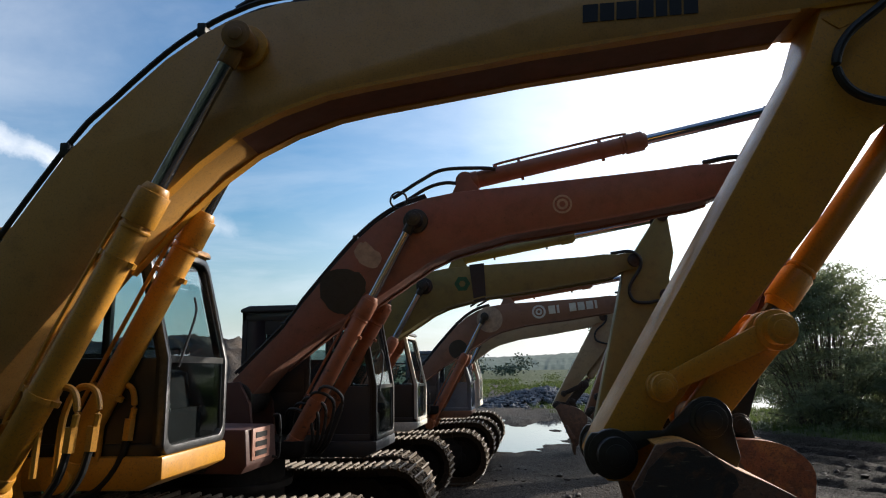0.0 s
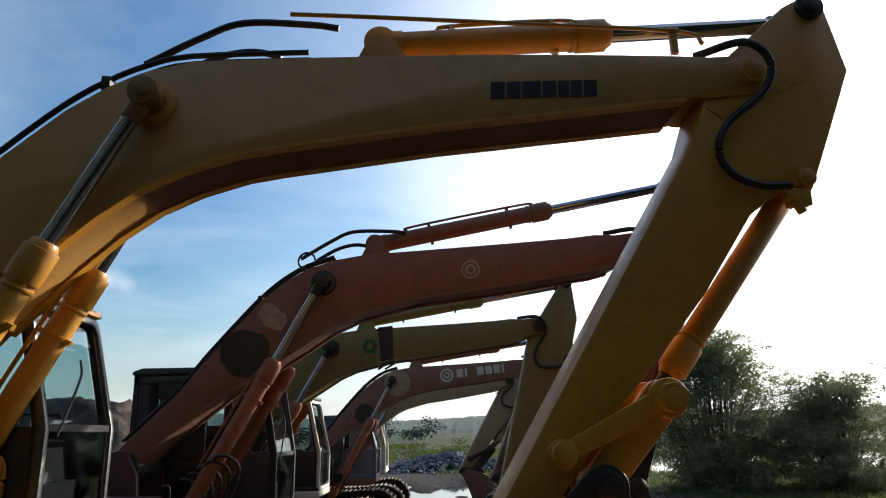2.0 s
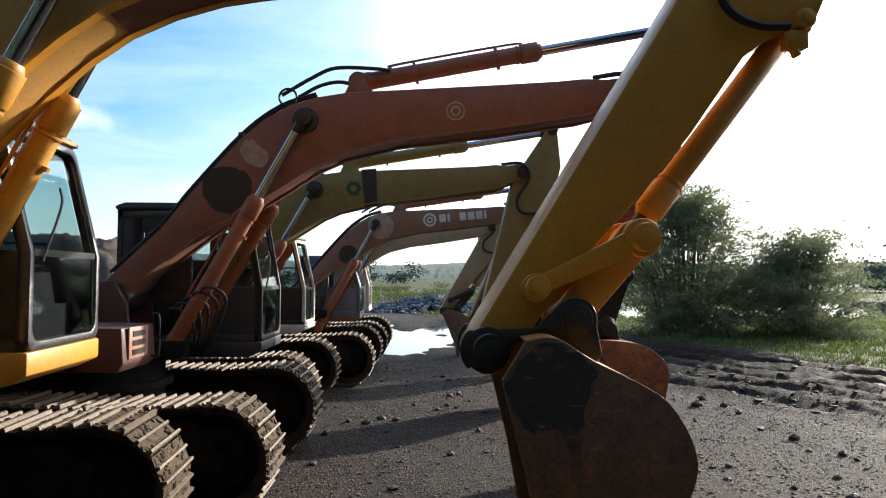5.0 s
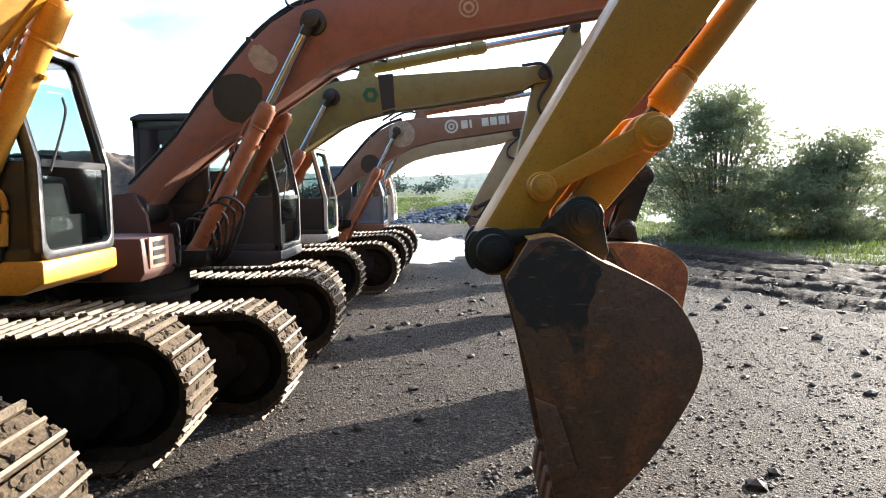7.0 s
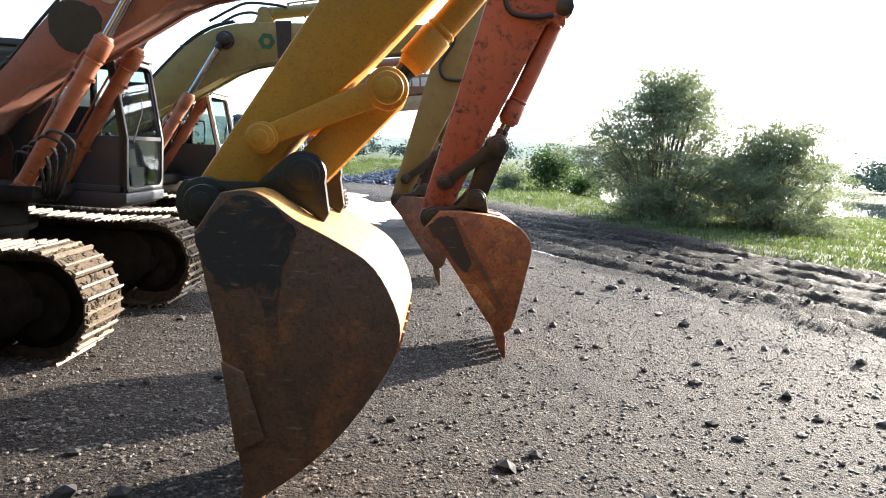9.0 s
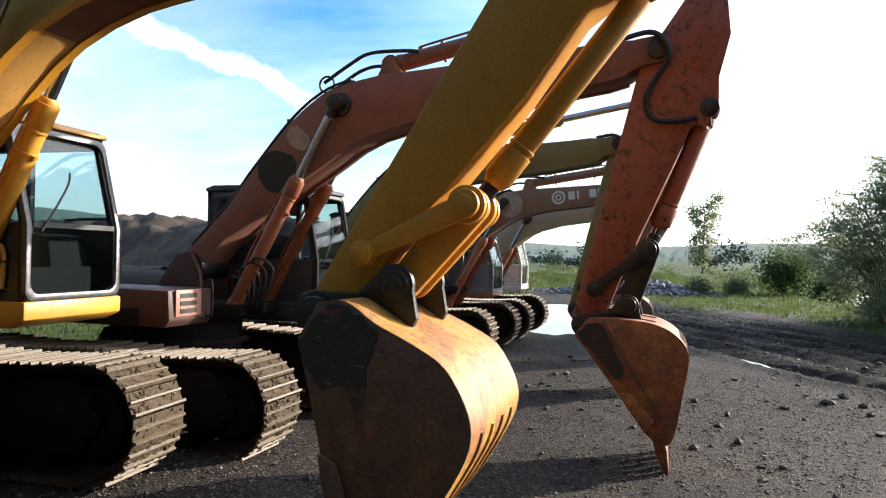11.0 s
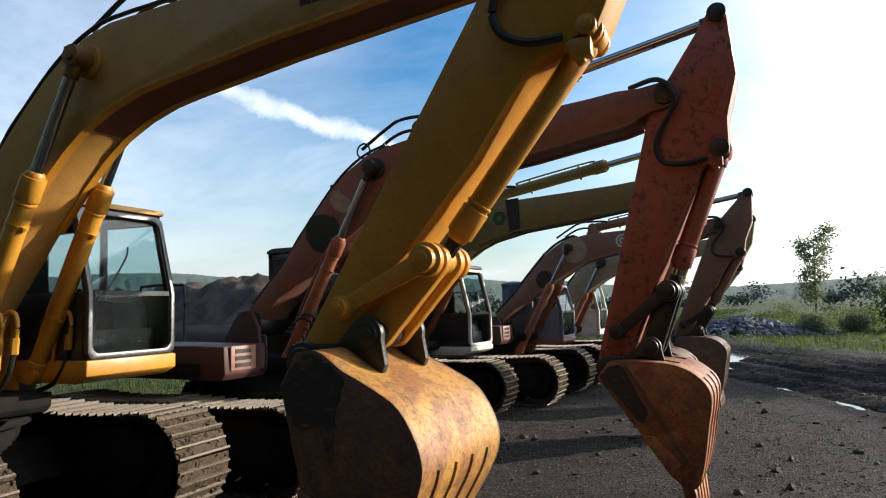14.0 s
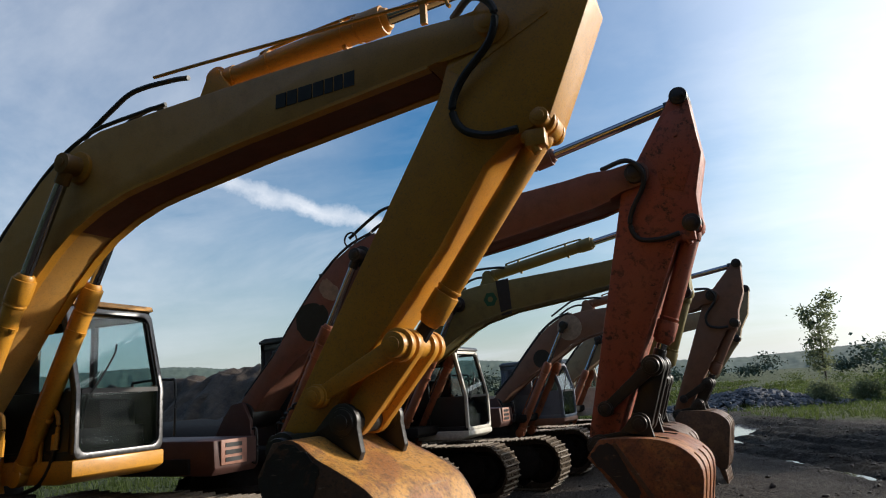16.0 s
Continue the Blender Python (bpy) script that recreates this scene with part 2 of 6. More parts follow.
def ground_material():
    m, add, link, p, co = material("ground")
    big = add("ShaderNodeTexNoise", Scale=0.35, Detail=6.0, Roughness=0.6)
    mid = add("ShaderNodeTexNoise", Scale=3.0, Detail=8.0, Roughness=0.7)
    fine = add("ShaderNodeTexNoise", Scale=38.0, Detail=6.0, Roughness=0.75)
    grit = add("ShaderNodeTexVoronoi", Scale=42.0)
    sand = add("ShaderNodeTexVoronoi", Scale=120.0)
    for n in (big, mid, fine, grit, sand):
        link(co, n.inputs["Vector"])
    c = mixed(add, link, ramp(add, link, mid.outputs["Fac"], [(0.35, 0.0), (0.68, 1.0)]), (0.010, 0.0066, 0.005), (0.030, 0.0207, 0.0147))
    grain = add("ShaderNodeSeparateColor")
    link(sand.outputs["Color"], grain.inputs[0])
    c = mixed(add, link, ramp(add, link, grain.outputs[0], [(0.45, 0.0), (1.0, 0.75)]), c, (0.078, 0.058, 0.045))
    c = mixed(add, link, ramp(add, link, grain.outputs[1], [(0.0, 0.8), (0.4, 0.0)]), c, (0.006, 0.005, 0.0045))
    chip = add("ShaderNodeSeparateColor")
    link(grit.outputs["Color"], chip.inputs[0])
    c = mixed(add, link, ramp(add, link, chip.outputs[0], [(0.78, 0.0), (0.95, 0.8)]), c, (0.14, 0.112, 0.089))
    c = mixed(add, link, ramp(add, link, big.outputs["Fac"], [(0.45, 0.0), (0.66, 0.75)]), c, (0.017, 0.0135, 0.011))
    # wet mud
    mud = add("ShaderNodeAttribute")
    mud.attribute_name = "mud"
    c = mixed(add, link, mud.outputs["Fac"], c, (0.0075, 0.0056, 0.0048))
    # grass soil
    grass = add("ShaderNodeAttribute")
    grass.attribute_name = "grass"
    green = mixed(add, link, ramp(add, link, mid.outputs["Fac"], [(0.35, 0.0), (0.65, 1.0)]), (0.030, 0.040, 0.014), (0.07, 0.088, 0.028))
    blend = add("ShaderNodeMath")
    blend.operation = "MULTIPLY_ADD"
    blend.inputs[1].default_value = 0.9
    blend.use_clamp = True
    link(fine.outputs["Fac"], blend.inputs[0])
    shift = add("ShaderNodeMath")
    shift.operation = "MULTIPLY_ADD"
    shift.inputs[1].default_value = 2.2
    shift.inputs[2].default_value = -1.3
    link(grass.outputs["Fac"], shift.inputs[0])
    link(shift.outputs[0], blend.inputs[2])
    c = mixed(add, link, blend.outputs[0], c, green)
    link(c, p.inputs["Base Color"])
    wet = add("ShaderNodeMath")
    wet.operation = "MULTIPLY"
    link(mud.outputs["Fac"], wet.inputs[0])
    link(ramp(add, link, mid.outputs["Fac"], [(0.40, 1.0), (0.62, 0.35)]), wet.inputs[1])
    rough = add("ShaderNodeMapRange")
    rough.inputs["To Min"].default_value = 0.82
    rough.inputs["To Max"].default_value = 0.62
    sheen = add("ShaderNodeMapRange")
    sheen.inputs["To Min"].default_value = 0.2
    sheen.inputs["To Max"].default_value = 0.05
    link(mud.outputs["Fac"], sheen.inputs["Value"])
    link(sheen.outputs[0], p.inputs["Specular IOR Level"])
    link(wet.outputs[0], rough.inputs["Value"])
    link(rough.outputs[0], p.inputs["Roughness"])
    stones = add("ShaderNodeMath")
    stones.operation = "MULTIPLY_ADD"
    stones.inputs[1].default_value = -0.9
    link(grit.outputs["Distance"], stones.inputs[0])
    link(fine.outputs["Fac"], stones.inputs[2])
    both = add("ShaderNodeMath")
    both.operation = "MULTIPLY_ADD"
    both.inputs[1].default_value = -0.35
    link(sand.outputs["Distance"], both.inputs[0])
    link(stones.outputs[0], both.inputs[2])
    link(bumped(add, link, both.outputs[0], 1.0, 0.03), p.inputs["Normal"])
    return m


M = {
    "yellow": painted("yellow_paint", (0.58, 0.262, 0.016), (0.50, 0.215, 0.017), rust=0.30, chips=0.78, rough=0.38, coat=0.3),
    "dusty_yellow": painted("dusty_yellow_paint", (0.50, 0.245, 0.045), (0.46, 0.26, 0.08), rust=0.32, chips=0.76, rough=0.4, coat=0.3),
    # dirty red of toolbox and boom brackets, darkened to hold their shade
    "maroon": painted("shade_darkened_red_paint", (0.075, 0.024, 0.017), (0.05, 0.020, 0.016), rust=0.5, chips=0.66, rough=0.55),
    # dark red-brown that puts the shade under the yellow boom into colour
    "primer": painted("red_brown_underside_shade", (0.17, 0.050, 0.018), (0.12, 0.040, 0.018), rust=0.6, chips=0.66, rough=0.6),
    "dull_yellow": painted("greasy_yellow_paint", (0.26, 0.12, 0.015), (0.16, 0.075, 0.015), rust=0.7, chips=0.62),
    "orange": painted("faded_orange_paint", (0.235, 0.074, 0.044), (0.20, 0.090, 0.060), rust=0.5, chips=0.62, rough=0.5),
    "rusty_orange": painted("rusty_orange_paint", (0.30, 0.085, 0.028), (0.22, 0.07, 0.03), rust=0.75, chips=0.58, rough=0.5, chip_scale=14.0),
    "red": painted("faded_red_paint", (0.33, 0.072, 0.036), (0.29, 0.088, 0.05), rust=0.45, chips=0.53, rough=0.5, chip_scale=16.0),
    "olive": painted("olive_yellow_paint", (0.22, 0.17, 0.04), (0.18, 0.145, 0.045), rust=0.5, chips=0.68, rough=0.5),
    "brown": painted("faded_brown_paint", (0.23, 0.105, 0.06), (0.20, 0.10, 0.065), rust=0.5, chips=0.66, rough=0.5),
    "beige": painted("dusty_beige_paint", (0.34, 0.25, 0.13), (0.30, 0.21, 0.12), rust=0.5, chips=0.66, rough=0.5),
    "white": painted("dirty_white_paint", (0.66, 0.64, 0.56), (0.55, 0.52, 0.44), rust=0.55, chips=0.68, rough=0.45),
    "navy": painted("dark_navy_paint", (0.018, 0.022, 0.034), (0.03, 0.033, 0.042), rust=0.3, chips=0.75, rough=0.32),
    "black": plain("black_paint", (0.014, 0.014, 0.015), 0.38, scale=9.0),
    "greyblue": painted("grey_blue_paint", (0.12, 0.15, 0.2), (0.16, 0.18, 0.22), rust=0.5, chips=0.7, rough=0.45),
    "silver": plain("worn_silver_trim", (0.13, 0.13, 0.135), 0.34, metal=0.8, scale=30.0),
    "chrome": plain("chromed_rod", (0.42, 0.44, 0.49), 0.08, metal=1.0, scale=4.0, vary=0.2, bump=0.02),
    "grease": plain("greasy_black_steel", (0.020, 0.018, 0.017), 0.42, scale=18.0, vary=0.5, bump=0.4),
    "rubber": plain("black_rubber_hose", (0.012, 0.012, 0.012), 0.5),
    "steel": plain("bare_brown_steel", (0.10, 0.075, 0.055), 0.5, metal=0.35, scale=20.0, vary=0.6, bump=0.4),
    "muddy": plain("mud_caked_steel", (0.115, 0.082, 0.052), 0.85, metal=0.0, scale=48.0, vary=0.8, bump=1.0, spec=0.2),
    "shoe": plain("worn_muddy_track_steel", (0.20, 0.148, 0.098), 0.55, metal=0.1, scale=40.0, vary=0.7, bump=0.6),
    "frame": plain("dirty_black_track_frame", (0.021, 0.018, 0.016), 0.85, scale=8.0, vary=0.6, bump=0.6, spec=0.12),
    "sooty": plain("dark_brown_panels", (0.035, 0.017, 0.012), 0.7, scale=5.0, vary=0.6, bump=0.3, spec=0.2),
    "plate_pink": plain("faded_pink_plate", (0.42, 0.20, 0.14), 0.55, vary=0.3),
    "seat": plain("black_cab_fabric", (0.007, 0.007, 0.008), 0.9, spec=0.15),
    "mark": plain("dark_blue_marking", (0.010, 0.012, 0.022), 0.5, vary=0.3),
    "mark_white": plain("white_marking", (0.62, 0.60, 0.55), 0.55, vary=0.25),
    "mark_green": plain("green_marking", (0.012, 0.10, 0.035), 0.5),
    "patch_pale": plain("pale_bare_patch", (0.42, 0.30, 0.22), 0.6, vary=0.4),
    "bucket_a": rusty_bucket("rusty_orange_bucket_steel", (0.34, 0.135, 0.034), (0.52, 0.25, 0.045), 0.44),
    # rusty like bucket_a, but darker: the sides' shade is in the colour
    "bucket_side": rusty_bucket("rusty_shade_darkened_side_steel", (0.15, 0.070, 0.038), (0.27, 0.095, 0.036), 0.55),
    "bucket_b": rusty_bucket("red_rust_bucket_steel", (0.26, 0.085, 0.03), (0.40, 0.15, 0.04), 0.48),
    "bucket_c": rusty_bucket("dark_rust_bucket_steel", (0.13, 0.065, 0.035), (0.20, 0.10, 0.05), 0.52),
    "patch_worn": rusty_bucket("worn_black_paint", (0.026, 0.024, 0.025), (0.20, 0.08, 0.035), 0.53),
    "glass": glass_material(),
    "ground": ground_material(),
}


# ---------------------------------------------------------------- mesh helpers
def top_of(ob):
    while ob.parent:
        ob = ob.parent
    return ob


def thing(name, place, label, category, group=""):
    ob = new(name)
    ob.location = place
    ob.empty_display_size = 0.2
    return tagged(ob, label, category, group)


def to_mesh(name, bm, mat, bevel=0.0, sharp=27):
    bmesh.ops.remove_doubles(bm, verts=bm.verts, dist=1e-5)
    bmesh.ops.recalc_face_normals(bm, faces=bm.faces)
    if bevel:
        edges = [e for e in bm.edges if len(e.link_faces) == 2 and e.calc_face_angle(0) > 0.6]
        bmesh.ops.bevel(bm, geom=edges, offset=bevel, segments=2, affect="EDGES", profile=0.5, clamp_overlap=True)
    if len(bm.faces) == 1:
        bm.normal_update()
        if next(iter(bm.faces)).normal.z < 0:
            bmesh.ops.reverse_faces(bm, faces=list(bm.faces))
    me = bpy.data.meshes.new(name)
    bm.to_mesh(me)
    bm.free()
    me.polygons.foreach_set("use_smooth", [True] * len(me.polygons))
    me.set_sharp_from_angle(angle=radians(sharp))
    me.materials.append(mat)
    return me


def part(name, bm, mat, parent, label="", bevel=0.0):
    """One mesh under a thing or a part, from geometry in world metres."""
    if parent is not None:
        bmesh.ops.translate(bm, verts=bm.verts, vec=-top_of(parent).location)
    ob = new(name, to_mesh(name, bm, mat, bevel))
    ob.parent = parent
    return tagged(ob, label)


def prism(bm, pts, y0, y1):
    a = [bm.verts.new((x, y0, z)) for x, z in pts]
    b = [bm.verts.new((x, y1, z)) for x, z in pts]
    n = len(pts)
    bm.faces.new(a)
    bm.faces.new(list(reversed(b)))
    for i in range(n):
        bm.faces.new((a[i], b[i], b[(i + 1) % n], a[(i + 1) % n]))
    return bm


def box(bm, x0, x1, y0, y1, z0, z1):
    return prism(bm, [(x0, z0), (x1, z0), (x1, z1), (x0, z1)], y0, y1)


def capsule(bm, a, b, ra, rb, y0, y1, n=9):
    """A plate with two round ends, in the plane of the boom."""
    a, b = Vector(a), Vector(b)
    ang = math.atan2(b.y - a.y, b.x - a.x)
    pts = []
    for c, r, s in ((a, ra, ang + math.pi / 2), (b, rb, ang - math.pi / 2)):
        for i in range(n):
            t = s + math.pi * i / (n - 1)
            pts.append((c.x + r * math.cos(t), c.y + r * math.sin(t)))
    return prism(bm, pts, y0, y1)


def rod(bm, p0, p1, r0, r1=None, n=16):
    p0, p1 = Vector(p0), Vector(p1)
    d = p1 - p0
    m = Matrix.Translation((p0 + p1) / 2) @ d.to_track_quat("Z", "Y").to_matrix().to_4x4()
    bmesh.ops.create_cone(bm, cap_ends=True, segments=n, radius1=r0, radius2=r0 if r1 is None else r1, depth=d.length, matrix=m)
    return bm


def smooth_line(pts, steps=6):
    pts = [Vector(p) for p in pts]
    ext = [2 * pts[0] - pts[1], *pts, 2 * pts[-1] - pts[-2]]
    out = []
    for i in range(1, len(ext) - 2):
        p0, p1, p2, p3 = ext[i - 1:i + 3]
        for k in range(steps):
            t = k / steps
            out.append(0.5 * (2 * p1 + (p2 - p0) * t + (2 * p0 - 5 * p1 + 4 * p2 - p3) * t * t + (3 * p1 - p0 - 3 * p2 + p3) * t ** 3))
    return out + [pts[-1]]


def tube(bm, pts, r, n=8, steps=6):
    line = smooth_line(pts, steps)
    rings = []
    for i, p in enumerate(line):
        d = (line[min(i + 1, len(line) - 1)] - line[max(i - 1, 0)]).normalized()
        q = d.to_track_quat("Z", "Y")
        rings.append([bm.verts.new(p + q @ Vector((r * math.cos(a), r * math.sin(a), 0))) for a in (2 * math.pi * k / n for k in range(n))])
    for a, b in zip(rings, rings[1:]):
        for k in range(n):
            bm.faces.new((a[k], a[(k + 1) % n], b[(k + 1) % n], b[k]))
    bm.faces.new(rings[0])
    bm.faces.new(rings[-1])
    return bm


def BM():
    return bmesh.new()


def fitted(pts, a0, b0, a1, b1):
    """The points moved so that a0 comes to a1 and b0 to b1."""
    a0, b0, a1, b1 = (complex(*p) for p in (a0, b0, a1, b1))
    k = (b1 - a1) / (b0 - a0)
    return [((w := (complex(*p) - a0) * k + a1).real, w.imag) for p in pts]


# ---------------------------------------------------------------- excavators
def hydraulic(root, name, base, end, y, share, r, paint, label="", eye=None):
    """A cylinder with barrel, gland and chromed rod between two pins."""
    a, b = Vector((base[0], y, base[1])), Vector((end[0], y, end[1]))
    d = (b - a).normalized()
    c = a + (b - a) * share
    bm = rod(BM(), a + d * r * 0.6, c, r, n=20)
    rod(bm, a + d * r * 0.8, a + d * (r * 1.6), r * 1.10, n=20)
    rod(bm, a - Vector((0, r * 0.95, 0)), a + Vector((0, r * 0.95, 0)), r * 1.15, n=16)
    body = part(name, bm, paint, root, label, bevel=0.004)
    bm = rod(BM(), c - d * 0.16, c + d * 0.02, r * 1.17, n=20)
    rod(bm, c + d * 0.02, c + d * 0.06, r * 1.02, r * 0.8, n=20)
    rod(bm, c - d * 0.20, c - d * 0.18, r * 1.10, n=20)
    part("gland", bm, paint, body, bevel=0.004)
    bm = rod(BM(), c, b - d * 0.05, r * 0.58, n=16)
    part("rod", bm, M["chrome"], body, "bright chromed piston rod")
    bm = rod(BM(), b - Vector((0, r * 0.9, 0)), b + Vector((0, r * 0.9, 0)), r * 1.05, n=16)
    rod(bm, b - d * 0.16, b - d * 0.03, r * 0.72, n=12)
    part("rod_eye", bm, eye or M["grease"], body, bevel=0.004)
    if name == "bucket_cylinder":
        return body
    # steel pipe along the barrel
    side = Vector((-d.z, 0, d.x))
    bm = tube(BM(), [a + d * 0.35 + side * r, a + d * 0.42 + side * (r + 0.035), c - d * 0.25 + side * (r + 0.035), c - d * 0.12 + side * r], 0.013)
    part("pipe", bm, paint, body)
    for s in (0.32, 0.78):
        q = a + (c - a) * s
        bm = rod(BM(), q - d * 0.014, q + d * 0.014, r * 1.08, n=20)
        rod(bm, q - d * 0.014 + side * (r * 1.0), q + d * 0.014 + side * (r * 1.0), 0.035, n=10)
        rod(bm, q - d * 0.014 - side * (r * 1.0), q + d * 0.014 - side * (r * 1.0), 0.030, n=10)
        part("clamp", bm, paint, body)
    return body


def pins(root, at, y0, y1, r, mat=None):
    bm = rod(BM(), (at[0], y0, at[1]), (at[0], y1, at[1]), r, n=20)
    rod(bm, (at[0], y0 - 0.012, at[1]), (at[0], y0, at[1]), r * 0.62, n=14)
    rod(bm, (at[0], y1, at[1]), (at[0], y1 + 0.012, at[1]), r * 0.62, n=14)
    return part("pin", bm, mat or M["grease"], root, bevel=0.006)


def track_shoe_mesh():
    bm = BM()
    prism(bm, [(-0.094, 0.0), (0.094, 0.0), (0.094, 0.013), (-0.094, 0.013)], -0.30, 0.30)
    low = len(bm.faces)
    prism(bm, [(0.062, 0.012), (0.094, 0.012), (0.088, 0.042), (0.070, 0.044)], -0.297, 0.302)
    prism(bm, [(-0.034, 0.012), (-0.002, 0.012), (-0.010, 0.036), (-0.026, 0.036)], -0.298, 0.296)
    bm.faces.ensure_lookup_table()
    for f in list(bm.faces)[low:]:
        f.material_index = 1
    me = to_mesh("track_shoe", bm, M["muddy"])
    me.materials.append(M["shoe"])
    return me


SHOE = track_shoe_mesh()


def mud_mesh(seed):
    rng = random.Random(seed)
    bm = BM()
    for _ in range(34):
        m = pose(rng.uniform(-0.085, 0.075), rng.uniform(-0.29, 0.29), 0.014, 0, 0, rng.uniform(0, 180)) @ Matrix.Diagonal((rng.uniform(0.008, 0.026), rng.uniform(0.010, 0.045), rng.uniform(0.006, 0.020), 1))
        bmesh.ops.create_icosphere(bm, subdivisions=1, radius=1, matrix=m)
    for v in bm.verts:
        v.co += Vector((rng.uniform(-1, 1), rng.uniform(-1, 1), rng.uniform(-0.3, 0.5))) * 0.006
    return to_mesh("mud", bm, M["muddy"])


MUDS = [mud_mesh(k) for k in range(6)]


def track(root, xc, yc, gz, seed, length=4.1, radius=0.44):
    """A crawler track: frame, wheels and rollers, shoes all the way round."""
    rng = random.Random(seed)
    half = length / 2 - radius - 0.04
    zc = gz + radius + 0.04
    bm = BM()
    prism(bm, [(xc - half + 0.1, zc - 0.24), (xc + half - 0.15, zc - 0.24), (xc + half + 0.02, zc - 0.08), (xc + half + 0.02, zc + 0.18), (xc + half - 0.15, zc + 0.33), (xc - half + 0.1, zc + 0.33)], yc - 0.24, yc + 0.24)
    prism(bm, [(xc - half * 0.55, zc - 0.30), (xc + half * 0.55, zc - 0.30), (xc + half * 0.55, zc - 0.20), (xc - half * 0.55, zc - 0.20)], yc - 0.23, yc + 0.23)
    body = part("track", bm, M["frame"], root, "mud-caked crawler track on a black frame", bevel=0.01)
    bm = rod(BM(), (xc + half, yc - 0.09, zc), (xc + half, yc + 0.09, zc), radius - 0.075, n=28)
    rod(bm, (xc + half, yc - 0.16, zc), (xc + half, yc + 0.16, zc), radius * 0.62, n=24)
    rod(bm, (xc + half, yc - 0.22, zc), (xc + half, yc + 0.22, zc), 0.09, n=16)
    part("idler", bm, M["frame"], body, bevel=0.01)
    bm = rod(BM(), (xc - half, yc - 0.05, zc), (xc - half, yc + 0.05, zc), radius - 0.085, n=28)
    rod(bm, (xc - half, yc - 0.24, zc), (xc - half, yc + 0.24, zc), radius * 0.5, n=20)
    for k in range(21):
        a = 2 * math.pi * k / 21
        rod(bm, (xc - half + math.cos(a) * (radius - 0.09), yc - 0.04, zc + math.sin(a) * (radius - 0.09)), (xc - half + math.cos(a) * (radius - 0.09), yc + 0.04, zc + math.sin(a) * (radius - 0.09)), 0.035, n=6)
    part("sprocket", bm, M["steel"], body)
    for k in range(7):
        x = xc - half * 0.78 + k * half * 1.56 / 6
        bm = rod(BM(), (x, yc - 0.17, gz + 0.19), (x, yc + 0.17, gz + 0.19), 0.105, n=16)
        part("roller", bm, M["frame"], body, bevel=0.01)
    for x in (xc - half * 0.35, xc + half * 0.35):
        bm = rod(BM(), (x, yc - 0.12, zc + radius - 0.14), (x, yc + 0.12, zc + radius - 0.14), 0.065, n=14)
        part("roller", bm, M["frame"], body)
    # chain and shoes
    around = 4 * half + 2 * math.pi * radius
    count = round(around / 0.193)

    def on_path(s):
        s %= around
        if s < 2 * half:
            u = s / (2 * half)
            return xc - half + s, zc + radius - 0.035 * math.sin(math.pi * ((u * 2) % 1)), 0.0
        s -= 2 * half
        if s < math.pi * radius:
            a = math.pi / 2 - s / radius
            return xc + half + radius * math.cos(a), zc + radius * math.sin(a), s / radius
        s -= math.pi * radius
        if s < 2 * half:
            return xc + half - s, zc - radius, math.pi
        s -= 2 * half
        a = -math.pi / 2 - s / radius
        return xc - half + radius * math.cos(a), zc + radius * math.sin(a), math.pi + s / radius

    chain = BM()
    base = top_of(root).location
    for k in range(count):
        x, z, turn = on_path(k * around / count)
        place = Matrix.Translation(Vector((x, yc, z)) - base) @ Matrix.Rotation(turn, 4, "Y")
        shoe = new("track_shoe", SHOE)
        shoe.parent = body
        shoe.matrix_basis = place @ pose(0, 0, rng.uniform(-0.003, 0.003), 0, rng.uniform(-1.5, 1.5), rng.uniform(-0.4, 0.4))
        if rng.random() < 0.9:
            clod = tagged(new("mud", rng.choice(MUDS)), kind="stuff")
            clod.parent = body
            clod.matrix_basis = place @ Matrix.Diagonal((1, rng.choice((-1, 1)), 1, 1))
        for side in (-0.09, 0.09):
            w = Matrix.Translation((x, yc + side, z)) @ Matrix.Rotation(turn, 4, "Y")
            bmesh.ops.create_cube(chain, size=1, matrix=w @ Matrix.Translation((0, 0, -0.045)) @ Matrix.Diagonal((0.185, 0.04, 0.09, 1)))
    tagged(part("chain", chain, M["steel"], body), kind="stuff")
    return body


def bent(pts, y, r):
    return [(x, y, z) for x, z in pts]


